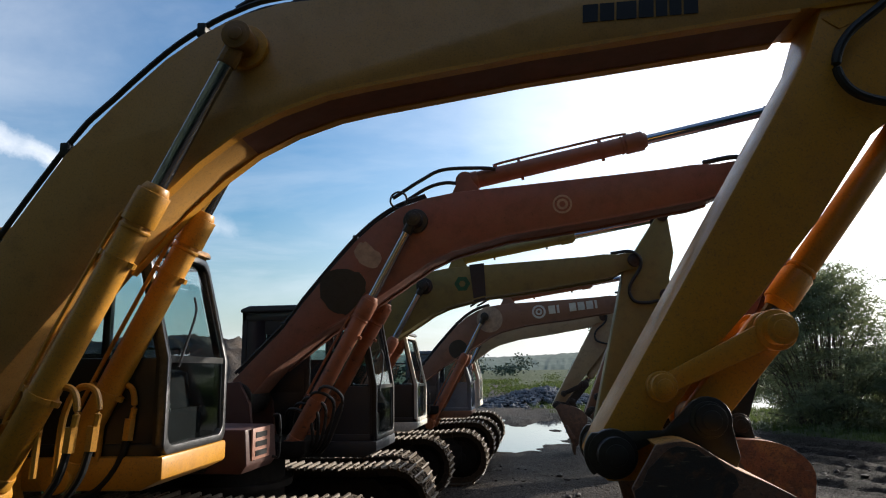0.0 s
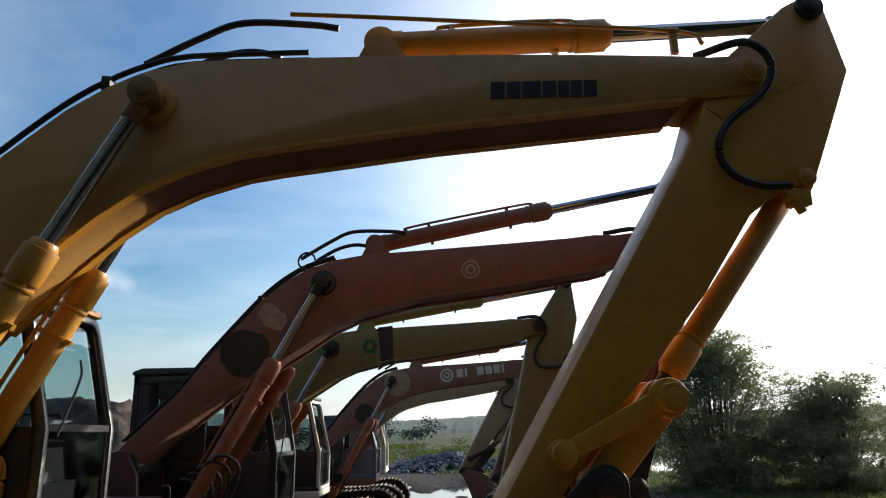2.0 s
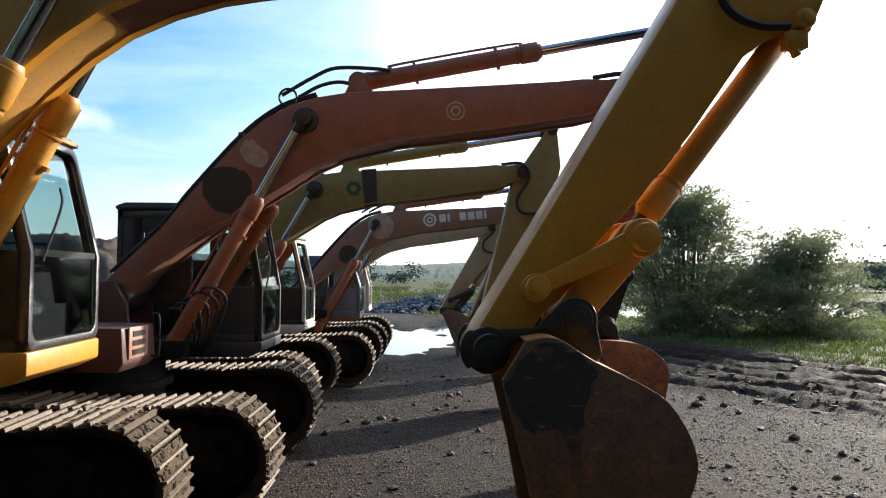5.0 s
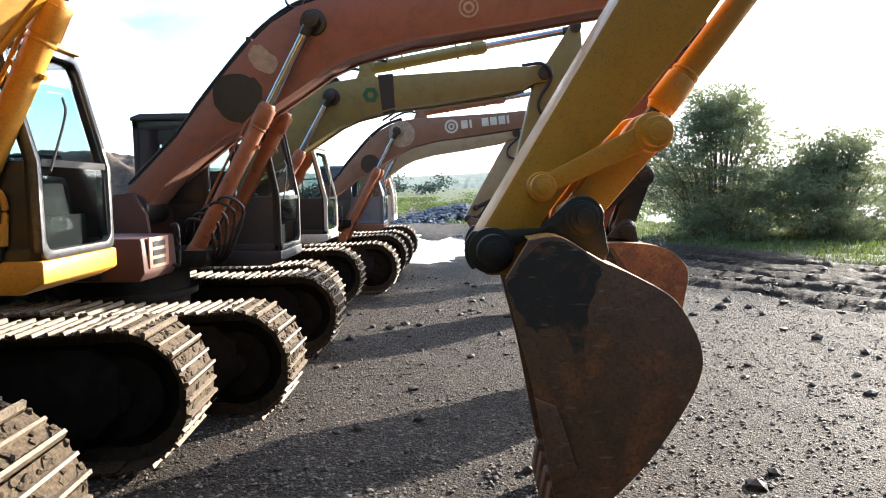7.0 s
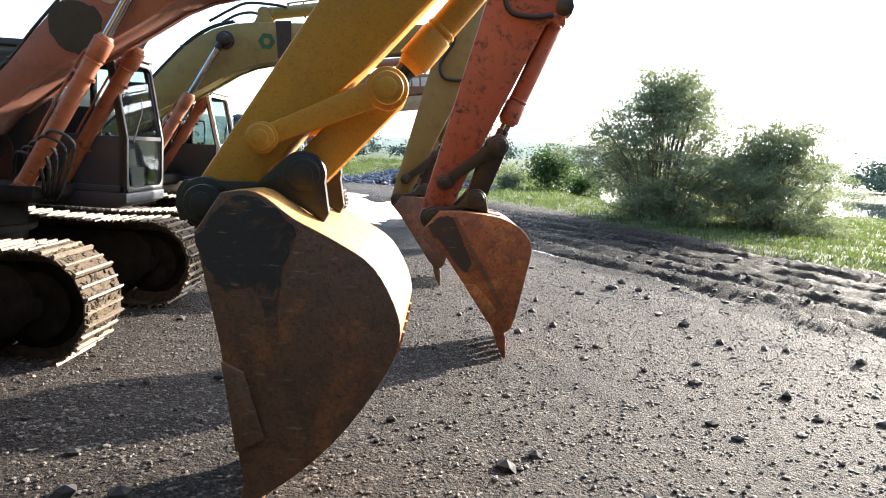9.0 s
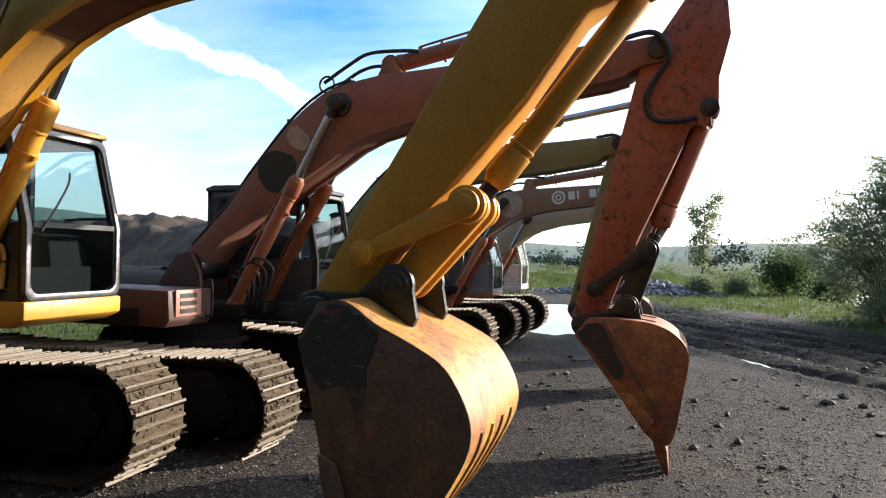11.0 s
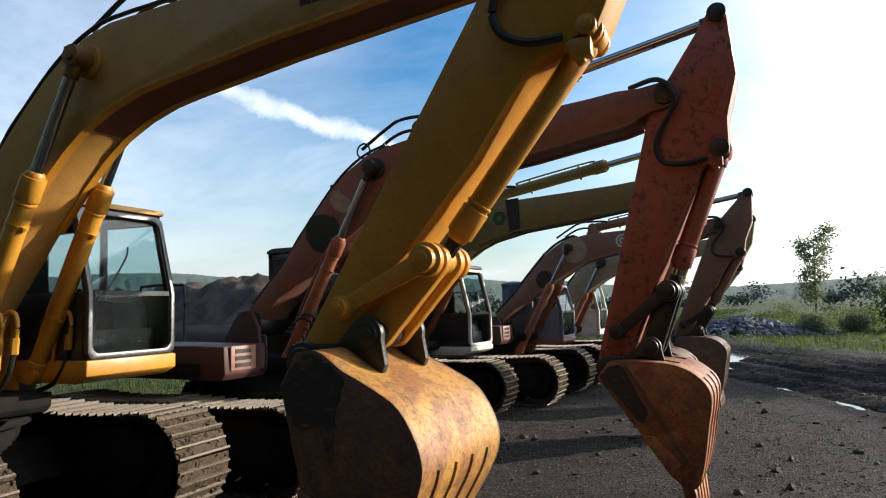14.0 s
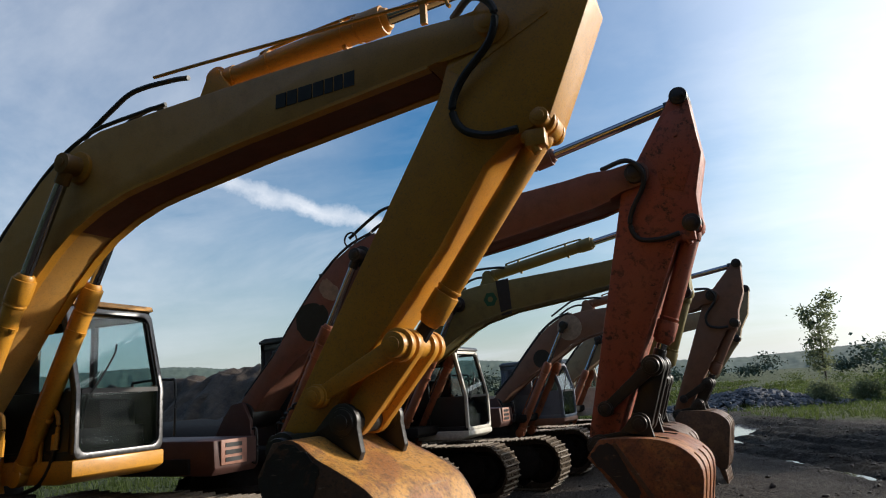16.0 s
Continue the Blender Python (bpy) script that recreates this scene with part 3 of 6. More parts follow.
def cab(root, x0, x1, y0, y1, z0, z1, frame_mat, skirt_mat, trim_mat, lean=0.22, skirt=0.22, solid=False):
    """An operator's cab: skirt, posts, roof, panes, seat."""
    t = 0.055
    zs = z0 + skirt
    body_bm = prism(BM(), [(x0, z0), (x1 - 0.10, z0), (x1 + 0.03, z0 + 0.06), (x1 + 0.03, zs), (x0, zs)], y0 - 0.02, y1 + 0.02)
    body = part("cab", body_bm, skirt_mat, root, bevel=0.018)
    front = lambda z: x1 - lean * max(0.0, (z - zs - 0.55)) / max(0.1, z1 - zs - 0.55)
    zm = zs + 0.55
    # posts, sills and rails in one welded frame
    bm = BM()
    for y in (y0, y1 - t):
        prism(bm, [(x1 - t, zs), (x1, zs), (x1, zm), (front(z1), z1), (front(z1) - t, z1), (x1 - t, zm)], y, y + t)
        box(bm, x0, x0 + t, y, y + t, zs, z1)
        xm = x0 + (x1 - x0) * 0.48
        box(bm, xm, xm + 0.06, y, y + t, zs, z1)
        box(bm, x0, front(z1), y, y + t, z1 - 0.09, z1)
        box(bm, x0, x1, y, y + t, zs, zs + 0.07)
        box(bm, x0, xm, y + 0.012, y + t - 0.012, zs, zs + 0.62)
        box(bm, xm, x1 - 0.03, y + 0.012, y + t - 0.012, zs, zs + 0.56)
    if solid:
        for y in (y0, y1 - t):
            box(bm, x0 + t, x0 + 0.26, y + 0.008, y + t - 0.008, zs, z1 - 0.02)
            box(bm, x0 + 0.26, x0 + (x1 - x0) * 0.48, y + 0.008, y + t - 0.008, z1 - 0.24, z1 - 0.02)
            box(bm, x0 + 0.26, x0 + (x1 - x0) * 0.48, y + 0.010, y + t - 0.010, zs + 0.5, zs + 0.86)
        box(bm, x0 + 0.004, x0 + t - 0.004, y0 + 0.05, y0 + 0.24, zs, z1 - 0.02)
        box(bm, x0 + 0.004, x0 + t - 0.004, y1 - 0.24, y1 - 0.05, zs, z1 - 0.02)
    box(bm, x0, x0 + t, y0, y1, zs, zs + 0.7)
    box(bm, x0, x0 + t, y0, y1, z1 - 0.12, z1)
    part("frame", bm, frame_mat, body, bevel=0.012)
    # windscreen surround with rounded corners
    def rounded(ya, yb, za, zb, r, n=6):
        out = []
        for cy, cz, s in ((yb - r, zb - r, 0), (ya + r, zb - r, 1), (ya + r, za + r, 2), (yb - r, za + r, 3)):
            for k in range(n + 1):
                a = math.pi / 2 * (s + k / n)
                out.append((cy + r * math.cos(a), cz + r * math.sin(a)))
            # a point half way down the side keeps the bend of the front
            if s in (1, 3):
                out.append((out[-1][0], zm))
        return out
    bm = BM()
    loops = []
    for dx, ring in ((-0.03, rounded(y0 - 0.005, y1 + 0.005, zs, z1 - 0.01, 0.07)), (0.025, rounded(y0 - 0.005, y1 + 0.005, zs, z1 - 0.01, 0.07)), (0.025, rounded(y0 + 0.042, y1 - 0.042, zs + 0.05, z1 - 0.06, 0.08)), (-0.03, rounded(y0 + 0.042, y1 - 0.042, zs + 0.05, z1 - 0.06, 0.08))):
        loops.append([bm.verts.new((front(z) + dx, y, z)) for y, z in ring])
    m = len(loops[0])
    for a, q in zip(loops, loops[1:] + loops[:1]):
        for k in range(m):
            bm.faces.new((a[k], a[(k + 1) % m], q[(k + 1) % m], q[k]))
    part("windscreen_frame", bm, trim_mat, body, "worn metal windscreen surround", bevel=0.008)
    bm = box(BM(), x1 - 0.018, x1 + 0.015, y0 + 0.06, y1 - 0.06, zm - 0.02, zm + 0.02)
    part("rail", bm, M["black"], body)
    # roof
    bm = prism(BM(), [(x0 - 0.02, z1), (front(z1) + 0.05, z1), (front(z1) + 0.03, z1 + 0.05), (front(z1) - 0.10, z1 + 0.075), (x0 + 0.08, z1 + 0.075), (x0 - 0.02, z1 + 0.04)], y0 - 0.025, y1 + 0.025)
    part("roof", bm, skirt_mat if skirt_mat is M["yellow"] else frame_mat, body, bevel=0.02)
    # panes
    xm = x0 + (x1 - x0) * 0.48
    panes = []
    panes.append(prism(BM(), [(x1, zm), (x1 + 0.006, zm), (front(z1) + 0.006, z1 - 0.08), (front(z1), z1 - 0.08)], y0 + 0.05, y1 - 0.05))
    panes.append(box(BM(), x1 - 0.004, x1 + 0.002, y0 + 0.05, y1 - 0.05, zs + 0.06, zm))
    for y in (y0 + 0.02, y1 - 0.03):
        panes.append(box(BM(), x0 + t, xm, y, y + 0.006, zs + 0.62, z1 - 0.08))
        panes.append(prism(BM(), [(xm + 0.05, zs + 0.5), (x1 - t, zs + 0.5), (front(z1) - t, z1 - 0.08), (xm + 0.05, z1 - 0.08)], y, y + 0.006))
    panes.append(box(BM(), x0 + 0.02, x0 + 0.026, y0 + 0.05, y1 - 0.05, zs + 0.7, z1 - 0.12))
    for bm in panes:
        p = part("pane", bm, M["glass"], body)
        p.visible_shadow = False
    # dark floor and kick panels
    bm = box(BM(), x0 + 0.06, x1 - 0.06, y0 + 0.06, y1 - 0.06, zs + 0.002, zs + 0.03)
    box(bm, x1 - 0.16, x1 - 0.12, y0 + 0.08, y1 - 0.08, zs + 0.02, zs + 0.24)
    part("floor_panel", bm, M["seat"], body)
    # seat, console, levers
    yc = (y0 + y1) / 2
    bm = box(BM(), x0 + 0.35, x0 + 0.85, yc - 0.24, yc + 0.24, zs + 0.30, zs + 0.44)
    prism(bm, [(x0 + 0.30, zs + 0.40), (x0 + 0.42, zs + 0.40), (x0 + 0.34, zs + 1.05), (x0 + 0.22, zs + 1.05)], yc - 0.23, yc + 0.23)
    box(bm, x0 + 0.3, x0 + 0.8, yc - 0.18, yc + 0.18, zs, zs + 0.3)
    part("seat", bm, M["seat"], body, bevel=0.04)
    bm = prism(BM(), [(x1 - 0.42, zs), (x1 - 0.14, zs), (x1 - 0.20, zs + 0.48), (x1 - 0.38, zs + 0.5)], yc - 0.05, yc + 0.34)
    part("console", bm, M["seat"], body, bevel=0.03)
    for k in (-0.1, 0.1):
        bm = tube(BM(), [(x1 - 0.45, yc - 0.14 + k, zs), (x1 - 0.42, yc - 0.14 + k, zs + 0.3), (x1 - 0.36, yc - 0.14 + k, zs + 0.55)], 0.014)
        bmesh.ops.create_uvsphere(bm, u_segments=10, v_segments=6, radius=0.03, matrix=Matrix.Translation((x1 - 0.36, yc - 0.14 + k, zs + 0.57)))
        part("lever", bm, M["black"], body)
    bm = tube(BM(), [(x1 + 0.03, y0 + 0.12, zm - 0.05), (x1 + 0.02, y0 + 0.35, zm + 0.28), (x1 - 0.02, y0 + 0.42, zm + 0.40)], 0.008)
    part("wiper", bm, M["black"], body)
    return body


def upper(root, c, body_mat, low_mat):
    """Slewing ring, deck, counterweight, hood, toolbox and rails."""
    xs, yc, g = c["swing"], c["y"], c["g"]
    ahead, rise = c.get("toolbox", (0.62, 0.0))
    d0, d1 = g + 1.0 + rise, g + 1.16 + rise
    bm = rod(BM(), (xs, yc, g + 0.62), (xs, yc, d0), 0.62, n=36)
    rod(bm, (xs, yc, g + 0.86), (xs, yc, g + 0.93), 0.70, n=36)
    prism(bm, [(xs - 0.75, g + 0.40), (xs + 0.75, g + 0.40), (xs + 0.55, g + 0.72), (xs - 0.55, g + 0.72)], yc - 0.95, yc + 0.95)
    part("slewing_ring", bm, M["frame"], root, bevel=0.015)
    bm = prism(BM(), [(xs - 2.05, d0), (xs + 0.95, d0), (xs + 1.0, d0 + 0.05), (xs + 1.0, d1), (xs - 2.05, d1)], yc - 0.42, yc + 0.30)
    box(bm, xs - 2.05, xs + 0.45, yc - 1.32, yc - 0.42, d0, d1)
    box(bm, xs - 2.05, xs - 0.55, yc + 0.30, yc + 1.32, d0, d1)
    part("deck", bm, M["frame"], root, bevel=0.012)
    bm = prism(BM(), [(xs - 2.70, d0 + 0.12), (xs - 2.50, d0 - 0.05), (xs - 2.05, d0 - 0.05), (xs - 2.05, d1 + 0.85 - 3 * rise), (xs - 2.45, d1 + 0.85 - 3 * rise), (xs - 2.72, d1 + 0.55 - 2 * rise)], yc - 1.32, yc + 1.32)
    part("counterweight", bm, M["sooty"], root, bevel=0.09)
    bm = prism(BM(), [(xs - 2.04, d1), (xs - 0.75, d1), (xs - 0.75, d1 + 0.14), (xs - 1.05, d1 + 0.26), (xs - 2.04, d1 + 0.36)], yc - 1.30, yc + 1.30)
    hood = part("engine_hood", bm, M["frame"], root, "dark engine hood", bevel=0.04)
    for k in range(5):
        bm = box(BM(), xs - 1.7, xs - 1.15, yc - 1.315, yc - 1.295, d1 + 0.03 + k * 0.04, d1 + 0.05 + k * 0.04)
        part("louvre", bm, M["black"], hood)
    bm = tube(BM(), [(xs - 1.5, yc - 0.7, d1 + 0.2), (xs - 1.5, yc - 0.7, d1 + 0.75), (xs - 1.62, yc - 0.7, d1 + 0.85)], 0.055, n=12)
    part("exhaust", bm, M["steel"], root, "rusty exhaust stub")
    # toolbox at the right front with its louvred end and grab rail
    x0, x1 = xs - 0.7, xs + ahead
    y0, y1 = yc - 1.28, yc - 0.62
    bm = prism(BM(), [(x0, d0 - 0.02), (x1 - 0.05, d0 - 0.02), (x1, d0 + 0.05), (x1 - 0.02, d0 + 0.34), (x0, d0 + 0.36)], y0, y1)
    tool = part("toolbox", bm, M["sooty"] if c is FIRST else low_mat, root, bevel=0.02)
    bm = box(BM(), x1 - 0.006, x1 + 0.012, y0 + 0.08, y1 - 0.20, d0 + 0.08, d0 + 0.34)
    part("louvre_panel", bm, M["sooty"] if c is FIRST else M["plate_pink"], tool, bevel=0.006)
    for k in range(3):
        bm = box(BM(), x1 + 0.008, x1 + 0.018, y0 + 0.14, y1 - 0.28, d0 + 0.11 + k * 0.075, d0 + 0.155 + k * 0.075)
        part("louvre", bm, M["black"], tool)
    bm = tube(BM(), [(x1 + 0.0, y1 - 0.10, d0 + 0.06), (x1 + 0.06, y1 - 0.10, d0 + 0.08), (x1 + 0.06, y1 - 0.10, d0 + 0.40), (x1 + 0.0, y1 - 0.10, d0 + 0.42)], 0.014)
    part("grab_rail", bm, M["black"], tool)
    bm = tube(BM(), [(x0 + 0.15, y0 + 0.05, d0 + 0.4), (x0 + 0.15, y0 + 0.05, d0 + 0.95), (x0 + 0.25, y0 + 0.05, d0 + 1.02), (x0 + 0.75, y0 + 0.05, d0 + 1.02), (x0 + 0.85, y0 + 0.05, d0 + 0.95), (x0 + 0.85, y0 + 0.05, d0 + 0.4)], 0.016)
    part("handrail", bm, M["black"], root)
    # plates that carry the boom's foot
    f = c["foot"]
    for y in (-0.33, 0.27):
        bm = prism(BM(), [(f[0] - 0.50, d1), (f[0] + 0.22, d1), (f[0] + 0.20, d1 + 0.06), (f[0] + 0.17, f[1] - 0.05), (f[0] + 0.05, f[1] + 0.17), (f[0] - 0.12, f[1] + 0.15), (f[0] - 0.25, f[1])], yc + y, yc + y + 0.06)
        part("boom_bracket", bm, low_mat, root, bevel=0.008)


def bucket(root, c, mat, dark, ribs=3):
    """A digging bucket with side plates, curved back, lip, teeth and ears."""
    yc, w = c["y"] + c.get("bucket_shift", 0.0), c["bucket_w"] / 2
    outline = c["bucket"]
    lip = c["bucket_back"]
    back = smooth_line([Vector((x, 0, z)) for x, z in outline[lip:]], 4)
    back = [(p.x, p.z) for p in back]
    side = outline[:lip] + back
    mid = Vector((sum(p[0] for p in side) / len(side), sum(p[1] for p in side) / len(side)))
    bm = BM()
    t = 0.03
    n = len(back)
    rows = []
    for x, z in back:
        d = (mid - Vector((x, z))).normalized() * t
        rows.append([bm.verts.new(p) for p in ((x, yc - w, z), (x, yc + w, z), (x + d.x, yc + w, z + d.y), (x + d.x, yc - w, z + d.y))])
    for a, b in zip(rows, rows[1:]):
        for k in range(4):
            bm.faces.new((a[k], a[(k + 1) % 4], b[(k + 1) % 4], b[k]))
    bm.faces.new(rows[0])
    bm.faces.new(rows[-1])
    shell = part("bucket", bm, mat, root, c["bucket_label"])
    # side_mat may carry the rust darkened by painted-in shade
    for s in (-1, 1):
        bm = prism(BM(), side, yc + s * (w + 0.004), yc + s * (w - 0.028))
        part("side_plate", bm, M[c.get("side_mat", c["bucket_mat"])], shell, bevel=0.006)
        # side cutter
        a, b = Vector(outline[lip - 1]), Vector(outline[max(lip - 2, 0)])
        u = (b - a).normalized()
        v = Vector((u.y, -u.x))
        q = [a, a + u * 0.42, a + u * 0.36 + v * 0.09, a + u * 0.05 + v * 0.13]
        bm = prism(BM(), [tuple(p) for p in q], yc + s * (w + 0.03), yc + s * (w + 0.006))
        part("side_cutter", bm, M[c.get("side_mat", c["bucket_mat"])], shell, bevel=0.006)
    # wear strips round the back
    k0, k1 = int(n * 0.08), int(n * c.get("strip", 0.62))
    for y in [(-0.62 + 1.24 * k / max(ribs - 1, 1)) * w for k in range(ribs)]:
        pts = back[k0:k1]
        bm = BM()
        outer = []
        for x, z in pts:
            d = (Vector((x, z)) - mid).normalized()
            outer.append((x + d.x * 0.012, z + d.y * 0.012))
        rowsb = [[bm.verts.new((p[0], yc + y - 0.024, p[1])), bm.verts.new((p[0], yc + y + 0.024, p[1])), bm.verts.new((o[0], yc + y + 0.018, o[1])), bm.verts.new((o[0], yc + y - 0.018, o[1]))] for p, o in zip(pts, outer)]
        for a, b in zip(rowsb, rowsb[1:]):
            for k in range(4):
                bm.faces.new((a[k], a[(k + 1) % 4], b[(k + 1) % 4], b[k]))
        bm.faces.new(rowsb[0])
        bm.faces.new(rowsb[-1])
        part("wear_strip", bm, mat, shell)
    # teeth along the lip
    a, tip = Vector(back[0]), Vector(c["tooth"])
    u = (tip - a).normalized()
    v = Vector((-u.y, u.x))
    count = 5
    for k in range(count):
        y = yc - w + 0.09 + k * (2 * w - 0.18) / (count - 1)
        bm = prism(BM(), [tuple(p) for p in (a - u * 0.12 + v * 0.045, a - u * 0.12 - v * 0.045, a + u * 0.05 - v * 0.05, tip - v * 0.012, tip + v * 0.012, a + u * 0.05 + v * 0.05)], y - 0.05, y + 0.05)
        part("tooth", bm, M[c.get("side_mat", c["bucket_mat"])], shell, bevel=0.008)
    # ears on top for arm and link
    for s in (-1, 1):
        y = c["y"] + s * c["ear_y"]
        b, l = c["bpin"], c["linkpin"]
        r0, r1 = c["ear_r"], c["ear_r"] * 0.80
        way = math.atan2(l[1] - b[1], l[0] - b[0])
        ring = [(b[0] + r0 * math.cos(way + 3.6 - 0.2 * k), b[1] + r0 * math.sin(way + 3.6 - 0.2 * k)) for k in range(9)]
        ring.append(((b[0] + l[0]) / 2 + 0.02, (b[1] + l[1]) / 2 + 0.03))
        ring += [(l[0] + r1 * math.cos(way + 1.9 - 0.25 * k), l[1] + r1 * math.sin(way + 1.9 - 0.25 * k)) for k in range(11)]
        ring += [(l[0] + 0.13, l[1] - 0.17), back[int(n * 0.74)], back[int(n * 0.84)], back[int(n * 0.93)]]
        prism(bm := BM(), ring, y - 0.022, y + 0.022)
        for q, r in ((b, r0 * 0.86), (l, r1 * 0.80)):
            rod(bm, (q[0], y - 0.030, q[1]), (q[0], y + 0.030, q[1]), r, n=24)
        part("ear", bm, dark, shell, "black bucket ear plate", bevel=0.006)
    return shell


def boom_section(bm, top, low, yc, w):
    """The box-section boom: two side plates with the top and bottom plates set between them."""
    return prism(bm, top + list(reversed(low)), yc - w, yc + w)


def excavator(c):
    yc, g = c["y"], c["g"]
    paint, low = M[c["paint"]], M[c.get("low", c["paint"])]
    root = thing("excavator", (c["swing"], yc, g), c["label"], "excavator", "row of parked excavators")
    for s, seed in ((-1, 1), (1, 2)):
        track(root, c["track_x"], yc + c.get("track_y", 0.0) + s * c.get("gauge", 1.1), g, seed + int(yc * 10))
    upper(root, c, paint, low)
    k = c["cab"]
    cab(root, k[0], k[1], yc + k[2], yc + k[3], g + k[4], g + k[5], M[c["cab_mat"]], M[c["skirt_mat"]], M[c["trim_mat"]], k[6], k[7], c is not FIRST)
    w = c["boom_w"] / 2
    foot, tip = c["foot"], c["tip"]
    # boom
    bm = boom_section(BM(), c["boom_top"], c["boom_low"], yc, w)
    boom = part("boom", bm, M[c.get("boom_mat", c["paint"])], root, bevel=0.014)
    bm = rod(BM(), (foot[0], yc - w - 0.03, foot[1]), (foot[0], yc + w + 0.03, foot[1]), 0.16, n=20)
    part("boom_foot", bm, M["grease"], boom, bevel=0.01)
    # weld flanges along the lower edge
    lowline = c["boom_low"][2:-1]
    for s in (-1, 1):
        bm = BM()
        y = yc + s * (w - 0.02)
        ra = [[bm.verts.new((x, y - 0.035, z + 0.004)), bm.verts.new((x, y + 0.035, z + 0.004)), bm.verts.new((x, y + 0.035, z - 0.018)), bm.verts.new((x, y - 0.035, z - 0.018))] for x, z in lowline]
        for a, b in zip(ra, ra[1:]):
            for q in range(4):
                bm.faces.new((a[q], a[(q + 1) % 4], b[(q + 1) % 4], b[q]))
        bm.faces.new(ra[0])
        bm.faces.new(ra[-1])
        part("flange", bm, paint, boom)
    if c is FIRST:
        # thin plate whose dark colour stands for shade under the level boom
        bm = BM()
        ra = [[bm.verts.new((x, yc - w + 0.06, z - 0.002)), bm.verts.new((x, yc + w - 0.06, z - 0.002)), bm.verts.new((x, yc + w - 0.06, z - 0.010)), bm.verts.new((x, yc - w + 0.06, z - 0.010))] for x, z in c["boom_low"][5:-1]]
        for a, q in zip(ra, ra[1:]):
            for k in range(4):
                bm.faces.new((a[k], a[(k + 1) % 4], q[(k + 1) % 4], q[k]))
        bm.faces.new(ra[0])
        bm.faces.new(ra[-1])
        part("bottom_plate", bm, M["primer"], boom, "bottom plate with the boom's shade in its red-brown colour")
    # boom cylinders on both sides
    p = c["boompin"]
    pins(boom, p, yc - w - 0.17, yc + w + 0.17, c.get("pin_r", 0.08), M[c.get("eye_mat", "grease")])
    for s in (-1, 1):
        bm = rod(BM(), (p[0], yc + s * (w - 0.01), p[1]), (p[0], yc + s * (w + 0.03), p[1]), 0.125, n=24)
        part("boss", bm, M[c.get("boss", "grease")], boom, bevel=0.008)
        hydraulic(root, "boom_cylinder", c["cyl_foot"], p, yc + s * (w + 0.10), c.get("cyl_share", 0.55), c.get("cyl_r", 0.085), M[c.get("cyl_mat", c["paint"])], eye=M[c.get("eye_mat", "grease")])
    # arm cylinder on the boom's back
    a, b = c["armcyl"], c["armtop"]
    bm = BM()
    for s in (-0.09, 0.09):
        capsule(bm, (a[0] + 0.02, a[1] - 0.22), a, 0.20, 0.07, yc + s - 0.02, yc + s + 0.02)
    part("cylinder_bracket", bm, paint, boom, bevel=0.006)
    hydraulic(root, "arm_cylinder", a, b, yc, c.get("arm_share", 0.55), 0.085, M[c.get("armcyl_mat", c["paint"])])
    # arm
    aw = c["arm_w"] / 2
    bm = prism(BM(), c["arm"], yc - aw, yc + aw)
    arm = part("arm", bm, M[c.get("arm_mat", c["paint"])], root, bevel=0.012)
    pins(arm, tip, yc - w - 0.05, yc + w + 0.05, c.get("tip_r", 0.10), M[c.get("tip_mat", "grease")])
    pins(arm, b, yc - aw - 0.03, yc + aw + 0.03, 0.085)
    pins(arm, c["bcyl"], yc - aw - 0.02, yc + aw + 0.02, 0.085 if c is not FIRST else 0.055, M["grease" if c is not FIRST else "yellow"])
    # boom fork round the arm
    for s in (-1, 1):
        q = c["boom_top"][-2]
        q2 = c["boom_low"][-2]
        m = ((q[0] + q2[0]) / 2, (q[1] + q2[1]) / 2)
        bm = capsule(BM(), m, tip, 0.13, 0.125, yc + s * (aw + 0.012), yc + s * (w - 0.004), n=12)
        part("fork", bm, paint, boom, bevel=0.01)
    # bucket cylinder and linkage
    pc, pb, l = c["pinC"], c["pinB"], c["linkpin"]
    cp = c["bcyl"]
    bm = BM()
    for s in (-1, 1):
        inner = (cp[0] + (c["tip"][0] - cp[0]) * 0.35, cp[1] + (c["tip"][1] - cp[1]) * 0.10)
        capsule(bm, inner, cp, 0.17, 0.08, yc + s * 0.11 - 0.02, yc + s * 0.11 + 0.02)
    part("cylinder_bracket", bm, M[c.get("arm_mat", c["paint"])], arm, bevel=0.006)
    hydraulic(root, "bucket_cylinder", cp, pc, yc, c.get("bcyl_share", 0.82), c.get("bcyl_r", 0.085), M[c.get("arm_mat", c["paint"])])
    lm = M[c.get("link_mat", c["paint"])]
    for s in (-1, 1):
        y = yc + s * (aw + 0.034)
        bm = capsule(BM(), pb, pc, 0.046, 0.064, y - 0.016, y + 0.016, n=12)
        for q, r in ((pb, 0.074), (pc, 0.10)):
            rod(bm, (q[0], y - 0.028, q[1]), (q[0], y + 0.028, q[1]), r, n=24)
        part("side_link", bm, lm, root, bevel=0.008)
    pins(root, pb, yc - aw - 0.10, yc + aw + 0.10, 0.062, M[c.get("pinb_mat", "grease")])
    pins(root, pc, yc - aw - 0.12, yc + aw + 0.12, 0.075, M[c.get("pin_mat", "grease")])
    bm = BM()
    for s in (-1, 1):
        capsule(bm, pc, l, 0.10, 0.09, yc + s * 0.11 - 0.035, yc + s * 0.11 + 0.035, n=12)
    m0 = (pc[0] + (l[0] - pc[0]) * 0.3, pc[1] + (l[1] - pc[1]) * 0.3)
    m1 = (pc[0] + (l[0] - pc[0]) * 0.8, pc[1] + (l[1] - pc[1]) * 0.8)
